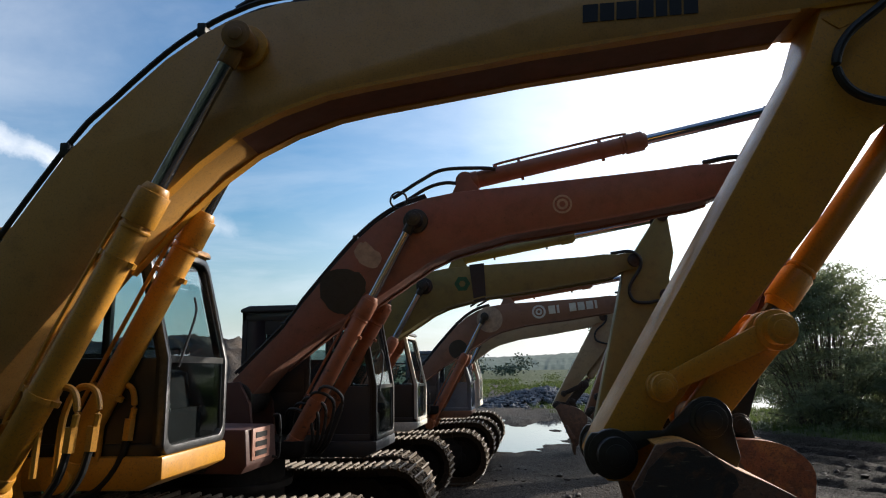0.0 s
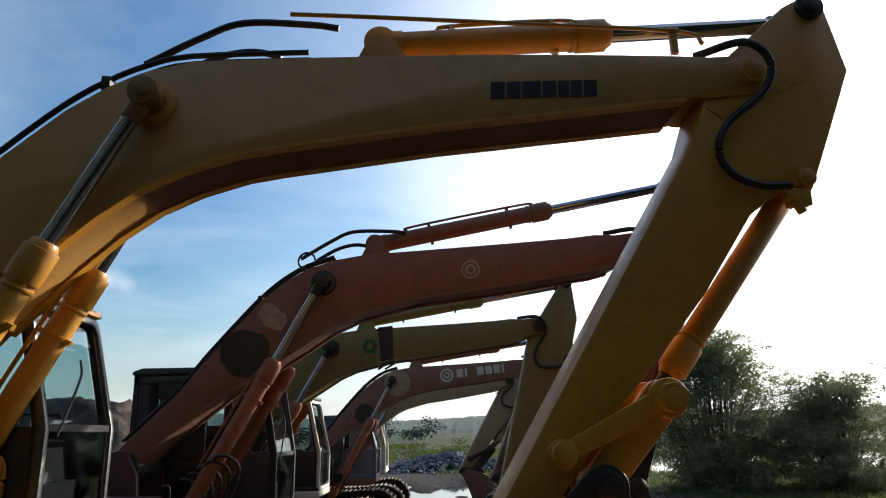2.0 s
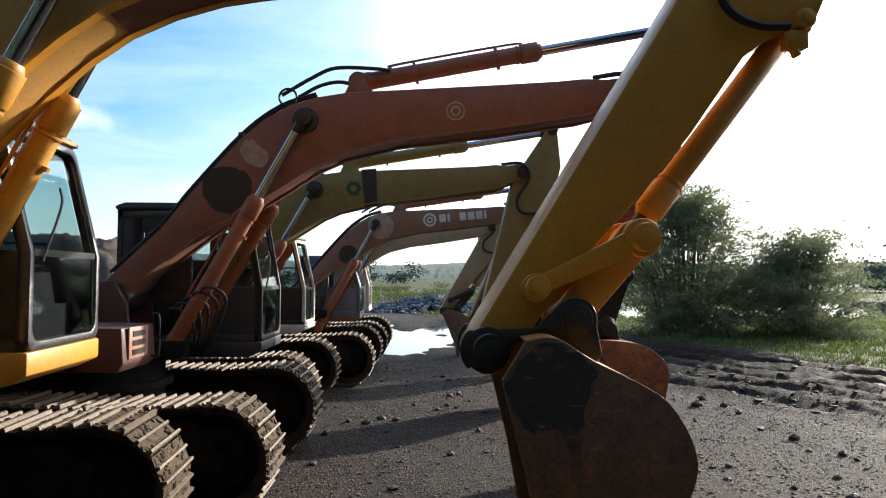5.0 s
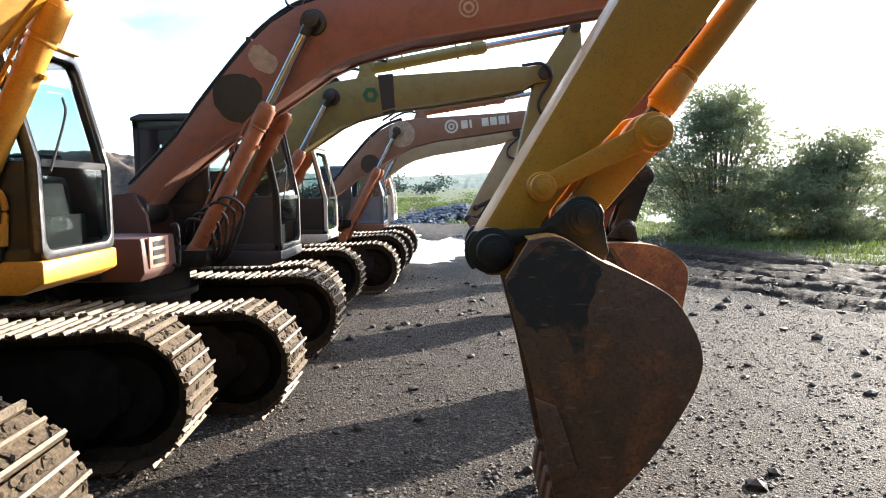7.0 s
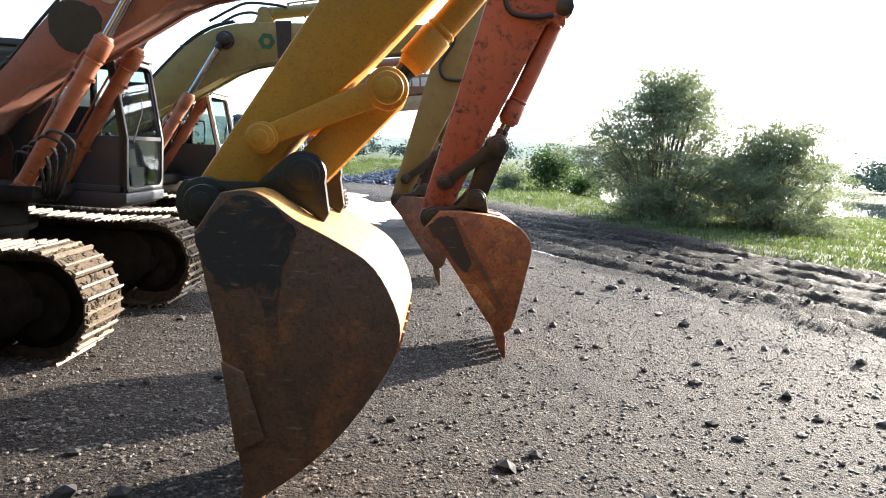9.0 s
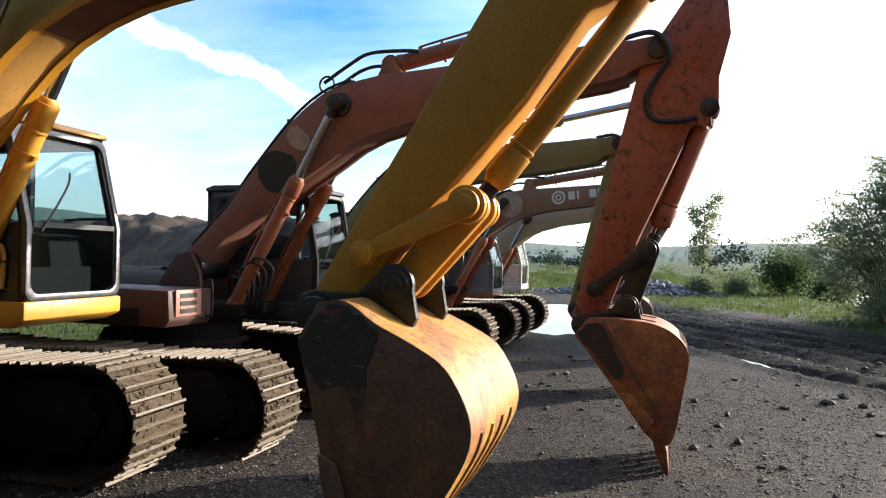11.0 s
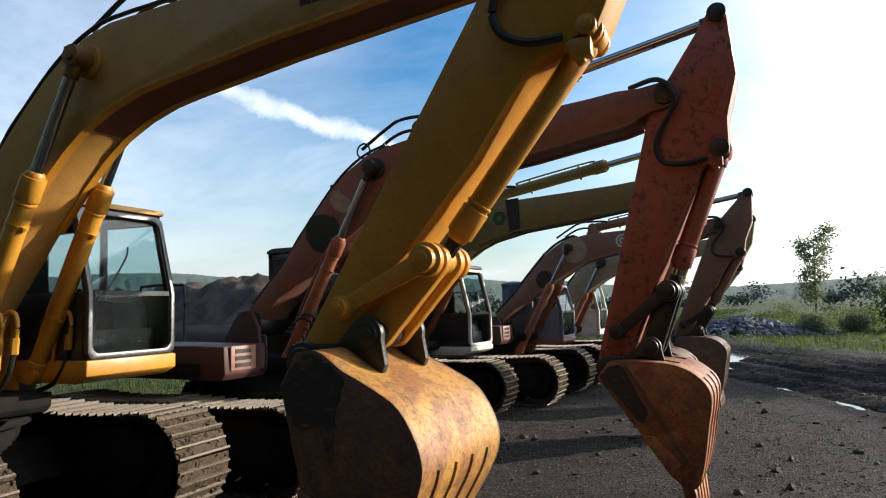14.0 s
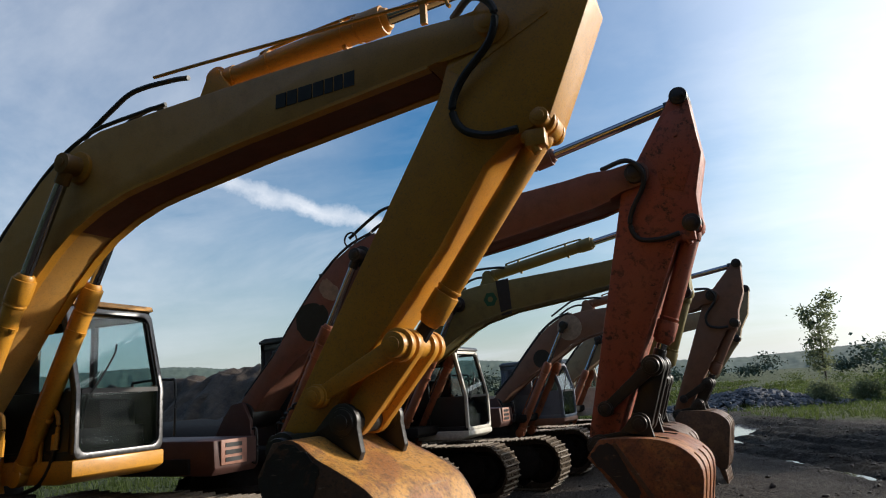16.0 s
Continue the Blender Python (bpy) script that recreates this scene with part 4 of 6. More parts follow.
    capsule(bm, m0, m1, 0.05, 0.05, yc - 0.11, yc + 0.11, n=8)
    part("bucket_link", bm, lm, root, bevel=0.01)
    pins(root, l, yc - c["ear_y"] - 0.06, yc + c["ear_y"] + 0.06, 0.075)
    pins(root, c["bpin"], yc - c["ear_y"] - 0.06, yc + c["ear_y"] + 0.06, 0.085)
    bucket(root, c, M[c["bucket_mat"]], M[c.get("ear_mat", "grease")], c.get("ribs", 3))
    # hoses along the boom and over the elbow
    top = c["boom_top"]
    for s in (-0.16, -0.08, 0.08):
        run = [(x - 0.02, yc + s, z + 0.05) for x, z in top[1:] if x < a[0] - 0.15]
        bm = tube(BM(), run, 0.016, steps=3)
        part("pipe", bm, M[c.get("pipe_mat", "rubber")], boom)
    for i in (2, 5):
        x, z = top[i]
        bm = box(BM(), x - 0.04, x + 0.01, yc - 0.19, yc + 0.11, z - 0.01, z + 0.072)
        part("clamp", bm, M[c.get("pipe_mat", "rubber")], boom, bevel=0.008)
    a = c.get("hose_at", a)
    bm = tube(BM(), [(a[0] - 0.75, yc - 0.10, a[1] - 0.16), (a[0] - 0.45, yc - 0.10, a[1] + 0.02), (a[0] - 0.22, yc - 0.10, a[1] + 0.12), (a[0] + 0.15, yc - 0.10, a[1] + 0.12), (a[0] + 0.32, yc - 0.10, a[1] + 0.10)], 0.020)
    part("hose", bm, M["rubber"], boom, "black rubber hose")
    bm = tube(BM(), [(a[0] - 0.62, yc + 0.06, a[1] - 0.14), (a[0] - 0.40, yc + 0.05, a[1] - 0.02), (a[0] - 0.2, yc + 0.04, a[1] + 0.02), (a[0] - 0.02, yc + 0.02, a[1] - 0.02)], 0.020)
    part("hose", bm, M["rubber"], boom, "black rubber hose")
    if c is FIRST:
        y = yc - 0.17
        part("pipe", tube(BM(), [(-0.75, y, 4.21), (-0.30, y, 4.205), (0.60, y, 4.185), (1.52, y, 4.16), (1.66, y, 4.08)], 0.013), M["yellow"], boom)
        for x, z in ((1.48, 4.16),):
            bm = box(BM(), x - 0.02, x + 0.02, y - 0.015, y + 0.015, 4.01, z + 0.005)
            rod(bm, (x - 0.03, y, z), (x + 0.03, y, z), 0.024, n=8)
            part("clamp", bm, M["yellow"], boom)
    # the loop of hose beside the elbow
    h = c["hose"]
    for s in (-1,):
        bm = tube(BM(), [(x, yc + s * (aw + dy), z) for x, z, dy in h], 0.024, n=10)
        part("hose", bm, M["rubber"], arm, "black rubber hose in a loop")
    return root, boom, arm


def on_side(bm, pts, y):
    return prism(bm, pts, y - 0.003, y + 0.004)


def disc(bm, x, z, r0, r1, y, n=28):
    """A flat ring or disc on a side face."""
    if r0 <= 0:
        return on_side(bm, [(x + r1 * math.cos(2 * math.pi * k / n), z + r1 * math.sin(2 * math.pi * k / n)) for k in range(n)], y)
    a = [[bm.verts.new((x + r * math.cos(2 * math.pi * k / n), y - 0.003, z + r * math.sin(2 * math.pi * k / n))) for k in range(n)] for r in (r0, r1)]
    for k in range(n):
        bm.faces.new((a[0][k], a[0][(k + 1) % n], a[1][(k + 1) % n], a[1][k]))
    return bm


# the yellow machine nearest to the camera
FIRST = dict(
    y=0.12, g=0.0, swing=-3.40, track_x=-3.43, gauge=0.96, paint="yellow", label="yellow excavator with black cab, arm curled to the ground",
    foot=(-3.05, 1.72), tip=(1.90, 3.87), boom_w=0.40, arm_w=0.36, tip_r=0.075, tip_mat="yellow", pin_r=0.06,
    boom_top=[(-3.20, 1.80), (-3.08, 2.08), (-2.43, 3.05), (-2.18, 3.32), (-1.90, 3.58), (-1.70, 3.72), (-1.50, 3.82), (-1.26, 3.885), (-0.62, 3.925), (0.27, 3.965), (0.92, 3.98), (1.45, 3.985), (1.70, 3.98), (1.90, 3.95)],
    boom_low=[(-3.06, 1.58), (-2.85, 1.66), (-2.20, 2.45), (-1.88, 2.80), (-1.68, 2.99), (-1.48, 3.14), (-1.25, 3.255), (-1.00, 3.34), (-0.80, 3.38), (0.10, 3.525), (0.42, 3.565), (1.30, 3.68), (1.50, 3.705), (1.88, 3.79)],
    boompin=(-1.45, 3.62), cyl_foot=(-2.61, 1.30), cyl_r=0.075, boss="yellow", boom_mat="dusty_yellow", eye_mat="dull_yellow", cyl_share=0.635,
    armcyl=(-0.24, 4.11), armtop=(2.34, 4.34), arm_share=0.52, hose_at=(-0.80, 4.07),
    arm=[(1.54, 3.49), (1.66, 3.83), (1.82, 4.02), (2.18, 4.34), (2.32, 4.42), (2.44, 4.35), (2.52, 3.92), (2.36, 3.56), (2.21, 3.23), (1.96, 3.14), (1.80, 3.02), (1.49, 2.58), (1.14, 2.17), (0.93, 1.95), (0.68, 1.62), (0.52, 1.34), (0.38, 1.34), (0.31, 1.46), (0.37, 1.58)],
    bcyl=(2.15, 3.24), pinC=(1.213, 2.04), pinB=(0.655, 1.78), linkpin=(0.855, 1.625), bpin=(0.41, 1.47), ear_y=0.235, ear_r=0.135, bcyl_share=0.86, bcyl_r=0.07, pin_mat="yellow", pinb_mat="yellow",
    bucket=[(0.46, 1.36), (0.58, 0.88), (0.67, 0.40), (0.72, 0.14), (0.94, 0.31), (1.12, 0.50), (1.26, 0.71), (1.35, 0.90), (1.345, 1.06), (1.23, 1.26), (1.05, 1.37), (0.88, 1.45), (0.72, 1.55), (0.57, 1.54)], bucket_back=3,
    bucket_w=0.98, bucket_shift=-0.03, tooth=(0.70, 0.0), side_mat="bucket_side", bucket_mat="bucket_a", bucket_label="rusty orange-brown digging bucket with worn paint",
    cab=(-3.78, -2.06, 0.33, 1.26, 1.22, 2.70, 0.18, 0.19), cab_mat="black", skirt_mat="yellow", trim_mat="silver", ribs=4, strip=0.44,
    hose=[(1.64, 4.05, -0.10), (1.84, 4.03, 0.10), (1.97, 3.91, 0.12), (1.93, 3.73, 0.10), (1.72, 3.55, 0.05), (1.645, 3.39, 0.04), (1.70, 3.25, 0.04), (1.85, 3.18, 0.04), (2.03, 3.18, 0.04)],
)

# the faded red machine; the other three share its shapes
SECOND = dict(
    y=3.28, g=-0.10, swing=-3.10, track_x=-3.12, track_y=-0.10, paint="orange", low="maroon", arm_mat="red", label="faded red-orange excavator with dark navy cab",
    foot=(-2.87, 1.62), tip=(2.12, 3.70), boom_w=0.46, arm_w=0.35, toolbox=(0.80, 0.17),
    boom_top=[(-3.05, 1.64), (-2.91, 1.82), (-2.42, 2.30), (-2.20, 2.58), (-1.90, 2.93), (-1.68, 3.17), (-1.46, 3.36), (-1.22, 3.50), (-0.95, 3.585), (-0.65, 3.635), (-0.08, 3.67), (0.84, 3.73), (1.40, 3.77), (1.67, 3.80), (2.05, 3.79)],
    boom_low=[(-2.87, 1.48), (-2.72, 1.66), (-2.50, 1.90), (-2.02, 2.27), (-1.60, 2.51), (-1.25, 2.73), (-0.95, 2.93), (-0.71, 3.04), (-0.16, 3.18), (0.75, 3.30), (1.51, 3.42), (1.66, 3.44), (1.85, 3.49), (2.05, 3.58)],
    boompin=(-1.06, 3.35), cyl_foot=(-2.27, 1.16), cyl_share=0.63, cyl_r=0.075, cyl_mat="rusty_orange",
    armcyl=(-0.57, 3.79), armtop=(2.60, 4.40), arm_share=0.565, armcyl_mat="orange",
    arm=[(1.94, 3.50), (2.00, 3.72), (2.15, 3.86), (2.46, 4.32), (2.52, 4.42), (2.60, 4.46), (2.68, 4.40), (2.735, 3.80), (2.64, 3.42), (2.64, 3.10), (2.50, 3.02), (2.41, 2.99), (1.88, 1.80), (1.66, 1.26), (1.60, 1.10), (1.46, 1.06), (1.36, 1.14), (1.39, 1.30)],
    bcyl=(2.56, 3.15), pinC=(2.05, 1.87), pinB=(1.575, 1.50), linkpin=(1.88, 1.36), bpin=(1.49, 1.17), ear_y=0.235, ear_r=0.12, bcyl_share=0.80, link_mat="grease",
    bucket=[(1.42, 1.09), (1.53, 0.97), (1.79, 0.62), (2.05, 0.26), (2.17, 0.15), (2.26, 0.20), (2.31, 0.36), (2.36, 0.66), (2.40, 0.97), (2.29, 1.13), (2.10, 1.22), (1.80, 1.25), (1.54, 1.24)], bucket_back=4,
    bucket_w=0.92, tooth=(2.24, -0.12), bucket_mat="bucket_b", bucket_label="rust-red digging bucket, paint worn off", ear_mat="grease",
    cab=(-3.08, -1.60, 0.30, 1.22, 1.10, 2.62, 0.15, 0.16), cab_mat="navy", skirt_mat="navy", trim_mat="black",
    hose=[(1.78, 3.84, -0.05), (2.05, 3.83, 0.12), (2.18, 3.72, 0.14), (2.19, 3.57, 0.10), (2.05, 3.35, 0.05), (2.01, 3.20, 0.04), (2.08, 3.06, 0.04), (2.28, 3.03, 0.04), (2.45, 3.06, 0.04)],
)


def like_second(**c):
    """A machine of the second one's shape, its boom, arm and bucket swung to their own pins."""
    s = dict(SECOND)
    a0, b0 = SECOND["boompin"], SECOND["tip"]
    a1, b1 = c["boompin"], c["tip"]
    for key in ("boom_top", "boom_low"):
        s[key] = fitted(SECOND[key], a0, b0, a1, b1)
    s["foot"], s["armcyl"] = fitted([SECOND["foot"], SECOND["armcyl"]], a0, b0, a1, b1)
    a0, b0, a1, b1 = SECOND["tip"], SECOND["bpin"], c["tip"], c["bpin"]
    s["arm"] = fitted(SECOND["arm"], a0, b0, a1, b1)
    s["armtop"], s["bcyl"], s["pinC"], s["pinB"] = fitted([SECOND["armtop"], SECOND["bcyl"], SECOND["pinC"], SECOND["pinB"]], a0, b0, a1, b1)
    s["hose"] = [(x, z, h[2]) for (x, z), h in zip(fitted([h[:2] for h in SECOND["hose"]], a0, b0, a1, b1), SECOND["hose"])]
    a0, b0, a1, b1 = SECOND["bpin"], SECOND["tooth"], c["bpin"], c["tooth"]
    s["bucket"] = fitted(SECOND["bucket"], a0, b0, a1, b1)
    s["linkpin"] = fitted([SECOND["linkpin"]], a0, b0, a1, b1)[0]
    s["cyl_foot"] = (s["foot"][0] + 0.53, s["foot"][1] - 0.55)
    s.update(c)
    return s


THIRD = like_second(
    y=6.74, g=-0.12, swing=-3.30, track_x=-3.33, paint="olive", arm_mat="olive", armcyl_mat="olive", link_mat="grease", label="olive-yellow excavator with dirty white cab",
    boompin=(-1.52, 3.12), tip=(1.57, 3.41), bpin=(1.00, 1.06), tooth=(1.66, -0.12),
    bucket_mat="bucket_c", bucket_label="dark rusted digging bucket", cab=(-3.20, -1.75, 0.28, 1.2, 1.08, 2.55, 0.18, 0.14), cab_mat="black", skirt_mat="white", trim_mat="white")
FOURTH = like_second(
    y=10.34, g=-0.14, swing=-2.80, track_x=-2.85, paint="brown", arm_mat="brown", armcyl_mat="brown", link_mat="grease", label="dull brown excavator with grey-blue cab",
    boompin=(-0.87, 2.91), tip=(1.99, 3.18), bpin=(1.14, 1.05), tooth=(1.85, -0.18),
    bucket_mat="bucket_c", bucket_label="dark rusted digging bucket", cab=(-2.58, -1.25, 0.28, 1.2, 1.06, 2.34, 0.16, 0.14), cab_mat="greyblue", skirt_mat="brown", trim_mat="greyblue", boss="patch_pale")
FIFTH = like_second(
    y=13.90, g=-0.15, swing=-2.80, track_x=-2.80, paint="beige", arm_mat="beige", armcyl_mat="beige", link_mat="grease", label="dusty beige excavator with white cab at the row's end",
    boompin=(-1.10, 2.78), tip=(1.80, 3.12), bpin=(0.60, 1.00), tooth=(0.95, -0.17),
    bucket_mat="bucket_c", bucket_label="dark rusted digging bucket", cab=(-2.70, -1.35, 0.28, 1.2, 1.06, 2.45, 0.16, 0.14), cab_mat="white", skirt_mat="white", trim_mat="white")


# ---------------------------------------------------------------- ground
def noise2(x, y, scale, seed=0.0):
    return noise.noise(Vector((x * scale + seed, y * scale - seed, seed)))


PUDDLES = [(-0.6, 19.5, 2.4, 5.0, 0.20), (0.9, 23.5, 1.5, 2.6, 0.16), (-2.4, 25.0, 1.5, 3.0, 0.16), (18.5, 15.0, 2.0, 0.8, 0.18)]
WATER_Z = -0.235


def grass_at(x, y):
    """How grassy the ground is, 0 to 1."""
    n = 1.6 * noise2(x, y, 0.25, 3.1) + 0.7 * noise2(x, y, 0.9, 7.7)
    s = 0.885 * x + 0.466 * y
    far = min((s - 14.2) / 2.2, 3.0)
    if x < -4:
        far = min(far, (y - 30) / 4.0)
    left = (-4.7 - x) / 1.0 if y > 1.5 else (-5.6 - x) / 1.6 if y > -2 else -1.0
    # the track that runs on between the fields
    road = 1.0 - max(0.0, 1.0 - abs(x + 0.9 + 0.05 * (y - 20)) / 1.7) * (1.0 if 14 < y < 130 else 0.0) * 1.8
    return max(0.0, min(1.0, max(far, left) + n * 0.6)) * max(0.0, road)


def mud_at(x, y):
    """How muddy and wet: the rutted stretch past the buckets and the lane of puddles."""
    s = 0.885 * x + 0.466 * y
    right = max(0.0, min(1.0, (s - 7.6) / 0.9, (15.6 - s) / 1.6))
    if x < 1.0:
        right *= max(0.0, 1.0 - (1.0 - x) / 1.5)
    lane = math.exp(-((x + 0.6) / 2.2) ** 2 - ((y - 20.5) / 6.5) ** 2)
    damp = 0.35 * max(0.0, noise2(x, y, 0.5, 2.2)) if x > 2 else 0.0
    return max(0.0, min(1.0, max(right, lane) + damp))


def height_at(x, y):
    z = -0.10 * min(1.0, max(0.0, (y - 0.8) / 2.2)) - 0.05 * min(1.0, max(0.0, (y - 3.0) / 8.0))
    r = math.hypot(x, y)
    near = max(0.0, 1.0 - r / 60.0)
    z += 0.020 * noise2(x, y, 0.8, 1.0) + (0.016 * noise2(x, y, 3.0, 2.0) + 0.008 * noise2(x, y, 8.0, 5.0)) * near
    mud = mud_at(x, y)
    d = 0.885 * x + 0.466 * y
    along = 0.466 * x - 0.885 * y
    ruts = math.sin(d * 5.6 + 1.6 * noise2(d, along, 0.35, 4.0)) * 0.5 + 0.5
    z += mud * (0.14 * ruts ** 0.6 - 0.075 + 0.07 * noise2(d * 2.6, along * 0.7, 1.0, 9.0) + 0.035 * noise2(d * 6.0, along * 3.0, 1.0, 3.0) + 0.035 * noise2(x, y, 7.0, 3.0)) * (1.0 if x > 1.0 else 0.35)
    for px, py, rx, ry, dep in PUDDLES:
        q = ((x - px) / rx) ** 2 + ((y - py) / ry) ** 2 + 0.9 * noise2(x, y, 0.7, 6.0) + 0.5 * noise2(x, y, 1.9, 2.0)
        if q < 1.6:
            z -= dep * max(0.0, 1.0 - q / 1.4)
    z += grass_at(x, y) * (0.06 + 0.10 * noise2(x, y, 0.6, 8.0))
    z += max(0.0, y - 60) * 0.004
    if x > 9 and y > 30:
        z -= 1.1 * min(1.0, (x - 9) / 4.0) * min(1.0, (y - 30) / 6.0) * max(0.0, 1.0 - max(0.0, (y - 75) / 25.0))
    return z


def graded(lo, fine0, fine1, hi, step, grow):
    out = [fine0]
    while out[-1] < fine1:
        out.append(out[-1] + step)
    s, right = step, []
    v = out[-1]
    while v < hi:
        s *= grow
        v += s
        right.append(v)
    s, left = step, []
    v = fine0
    while v > lo:
        s *= grow
        v -= s
        left.append(v)
    return list(reversed(left)) + out + right


def build_ground():
    xs = graded(-900, -3.0, 8.5, 900, 0.11, 1.06)
    ys = graded(-300, -3.0, 15.0, 1500, 0.11, 1.05)
    verts = [(x, y, height_at(x, y)) for y in ys for x in xs]
    n = len(xs)
    faces = [(j * n + i, j * n + i + 1, (j + 1) * n + i + 1, (j + 1) * n + i) for j in range(len(ys) - 1) for i in range(n - 1)]
    me = bpy.data.meshes.new("ground")
    me.from_pydata(verts, [], faces)
    for key, rule in (("grass", grass_at), ("mud", mud_at)):
        layer = me.attributes.new(key, "FLOAT", "POINT")
        layer.data.foreach_set("value", [rule(v[0], v[1]) for v in verts])
    me.polygons.foreach_set("use_smooth", [True] * len(me.polygons))
    me.materials.append(M["ground"])
    return tagged(new("ground", me), "dark grey gravel yard turning to mud and grass", "ground", kind="structure")


build_ground()


def water_material(name, tint):
    m, add, link, p, co = material(name)
    p.inputs["Base Color"].default_value = (*tint, 1)
    p.inputs["Roughness"].default_value = 0.04
    n = add("ShaderNodeTexNoise", Scale=2.5, Detail=3.0)
    link(co, n.inputs["Vector"])
    link(bumped(add, link, n.outputs["Fac"], 0.04, 0.02), p.inputs["Normal"])
    return m


M["water"] = water_material("still_muddy_water", (0.05, 0.042, 0.034))
M["river"] = water_material("river_water", (0.06, 0.065, 0.06))
for k0, (px, py, rx, ry, dep) in enumerate(PUDDLES):
    bm = BM()
    bm.faces.new([bm.verts.new((px + 1.45 * rx * math.cos(2 * math.pi * k / 32), py + 1.45 * ry * math.sin(2 * math.pi * k / 32), WATER_Z - 0.005 * k0)) for k in range(32)])
    bm.normal_update()
    tagged(part("puddle", bm, M["water"], None), "still puddle reflecting the bright sky", "puddle", kind="structure")
# water standing in the ruts
bm = BM()
bm.faces.new([bm.verts.new(v) for v in ((2.2, 12.6, -0.196), (6.6, 4.3, -0.196), (10.5, 4.3, -0.196), (10.0, 9.5, -0.196), (4.5, 18.5, -0.196))])
tagged(part("rut_water", bm, M["water"], None), "water lying in the muddy wheel ruts", "puddle", kind="structure")
bm = BM()
bm.faces.new([bm.verts.new(v) for v in ((9.5, 36, -0.75), (160, 24, -0.75), (220, 70, -0.75), (60, 92, -0.75), (10, 80, -0.75))])
tagged(part("river", bm, M["river"], None), "pale river shining behind the bushes", "river", kind="structure")


def scatter_mesh(name, shapes, mat):
    """Many small closed or flat pieces in one mesh: shapes is a list of (verts, faces)."""
    verts, faces, base = [], [], 0
    for v, f in shapes:
        verts.append(v)
        faces.extend([tuple(i + base for i in q) for q in f])
        base += len(v)
    me = bpy.data.meshes.new(name)
    me.from_pydata(np.concatenate(verts).tolist(), [], faces)
    me.materials.append(mat)
    return new(name, me)


def rock_shape():
    bm = BM()
    bmesh.ops.create_icosphere(bm, subdivisions=1, radius=1)
    v = np.array([p.co[:] for p in bm.verts])
    f = [tuple(q.index for q in face.verts) for face in bm.faces]
    bm.free()
    return v, f


ROCK_V, ROCK_F = rock_shape()
rng = np.random.default_rng(7)


def rock(x, y, z, size, flat=0.6):
    v = ROCK_V * (1 + rng.uniform(-0.28, 0.28, (len(ROCK_V), 1))) * np.array([1, rng.uniform(0.6, 1.1), flat * rng.uniform(0.6, 1.2)]) * size
    a = rng.uniform(0, 6.28)
    c, s = math.cos(a), math.sin(a)
    return v @ np.array([[c, s, 0], [-s, c, 0], [0, 0, 1]]) + np.array([x, y, z]), ROCK_F


def stone_material(name, dark, light):
    m, add, link, p, co = material(name)
    geo = add("ShaderNodeNewGeometry")
    n = add("ShaderNodeTexNoise", Scale=30.0, Detail=4.0)
    link(co, n.inputs["Vector"])
    c = mixed(add, link, geo.outputs["Random Per Island"], dark, light)
    c = mixed(add, link, ramp(add, link, n.outputs["Fac"], [(0.4, 0.0), (0.7, 0.6)]), c, dark)
    link(c, p.inputs["Base Color"])
    p.inputs["Roughness"].default_value = 0.75
    link(bumped(add, link, n.outputs["Fac"], 0.3, 0.01), p.inputs["Normal"])
    return m


M["pebble"] = stone_material("grey_pebbles", (0.019, 0.0145, 0.0115), (0.17, 0.138, 0.113))
M["clod"] = stone_material("dark_earth_clods", (0.012, 0.010, 0.008), (0.040, 0.031, 0.024))
M["quarry"] = stone_material("blue_grey_quarry_stone", (0.03, 0.032, 0.038), (0.12, 0.126, 0.142))
pebbles, clods = [], []
for _ in range(62000):
    x, y = rng.uniform(-2.6, 7.0) + rng.normal(0, 0.5), -1.2 + 10.6 * rng.random() ** 1.5 - rng.exponential(0.55)
    s = 0.0035 + 0.017 * rng.random() ** 5
    pebbles.append(rock(x, y, height_at(x, y) + s * 0.25, s))
for _ in range(620):
    x, y = rng.uniform(-2.2, 7.5), -1.5 + 13.0 * rng.random() ** 1.2
    s = 0.014 + 0.062 * rng.random() ** 3.2
    clods.append(rock(x, y, height_at(x, y) + s * 0.2, s, 0.7))
for _ in range(1700):
    x = rng.uniform(1.5, 12.0)
    y = (rng.uniform(8.0, 14.5) - 0.885 * x) / 0.466
    s = 0.015 + 0.055 * rng.random() ** 4
    clods.append(rock(x, y, height_at(x, y), s, 0.55))
tagged(scatter_mesh("pebbles", pebbles, M["pebble"]), "loose grey pebbles strewn on the gravel yard", "pebbles", kind="stuff")
tagged(scatter_mesh("earth_clods", clods, M["clod"]), "dark lumps of earth on gravel and mud", "earth", kind="stuff")

heap = []
for _ in range(1500):
    u, v = rng.normal(0, 1), rng.normal(0, 1)
    x, y = 0.4 + u * 2.3, 38.0 + v * 1.7
    top = 0.85 * math.exp(-(u / 1.5) ** 2 - (v / 1.5) ** 2) * (1 + 0.3 * noise2(x, y, 0.7))
    heap.append(rock(x, y, height_at(x, y) - 0.12 + top, rng.uniform(0.09, 0.24), 0.8))
tagged(scatter_mesh("quarry_stone_heap", heap, M["quarry"]), "long heap of blue-grey quarry stones at the field's edge", "stone heap", kind="stuff")


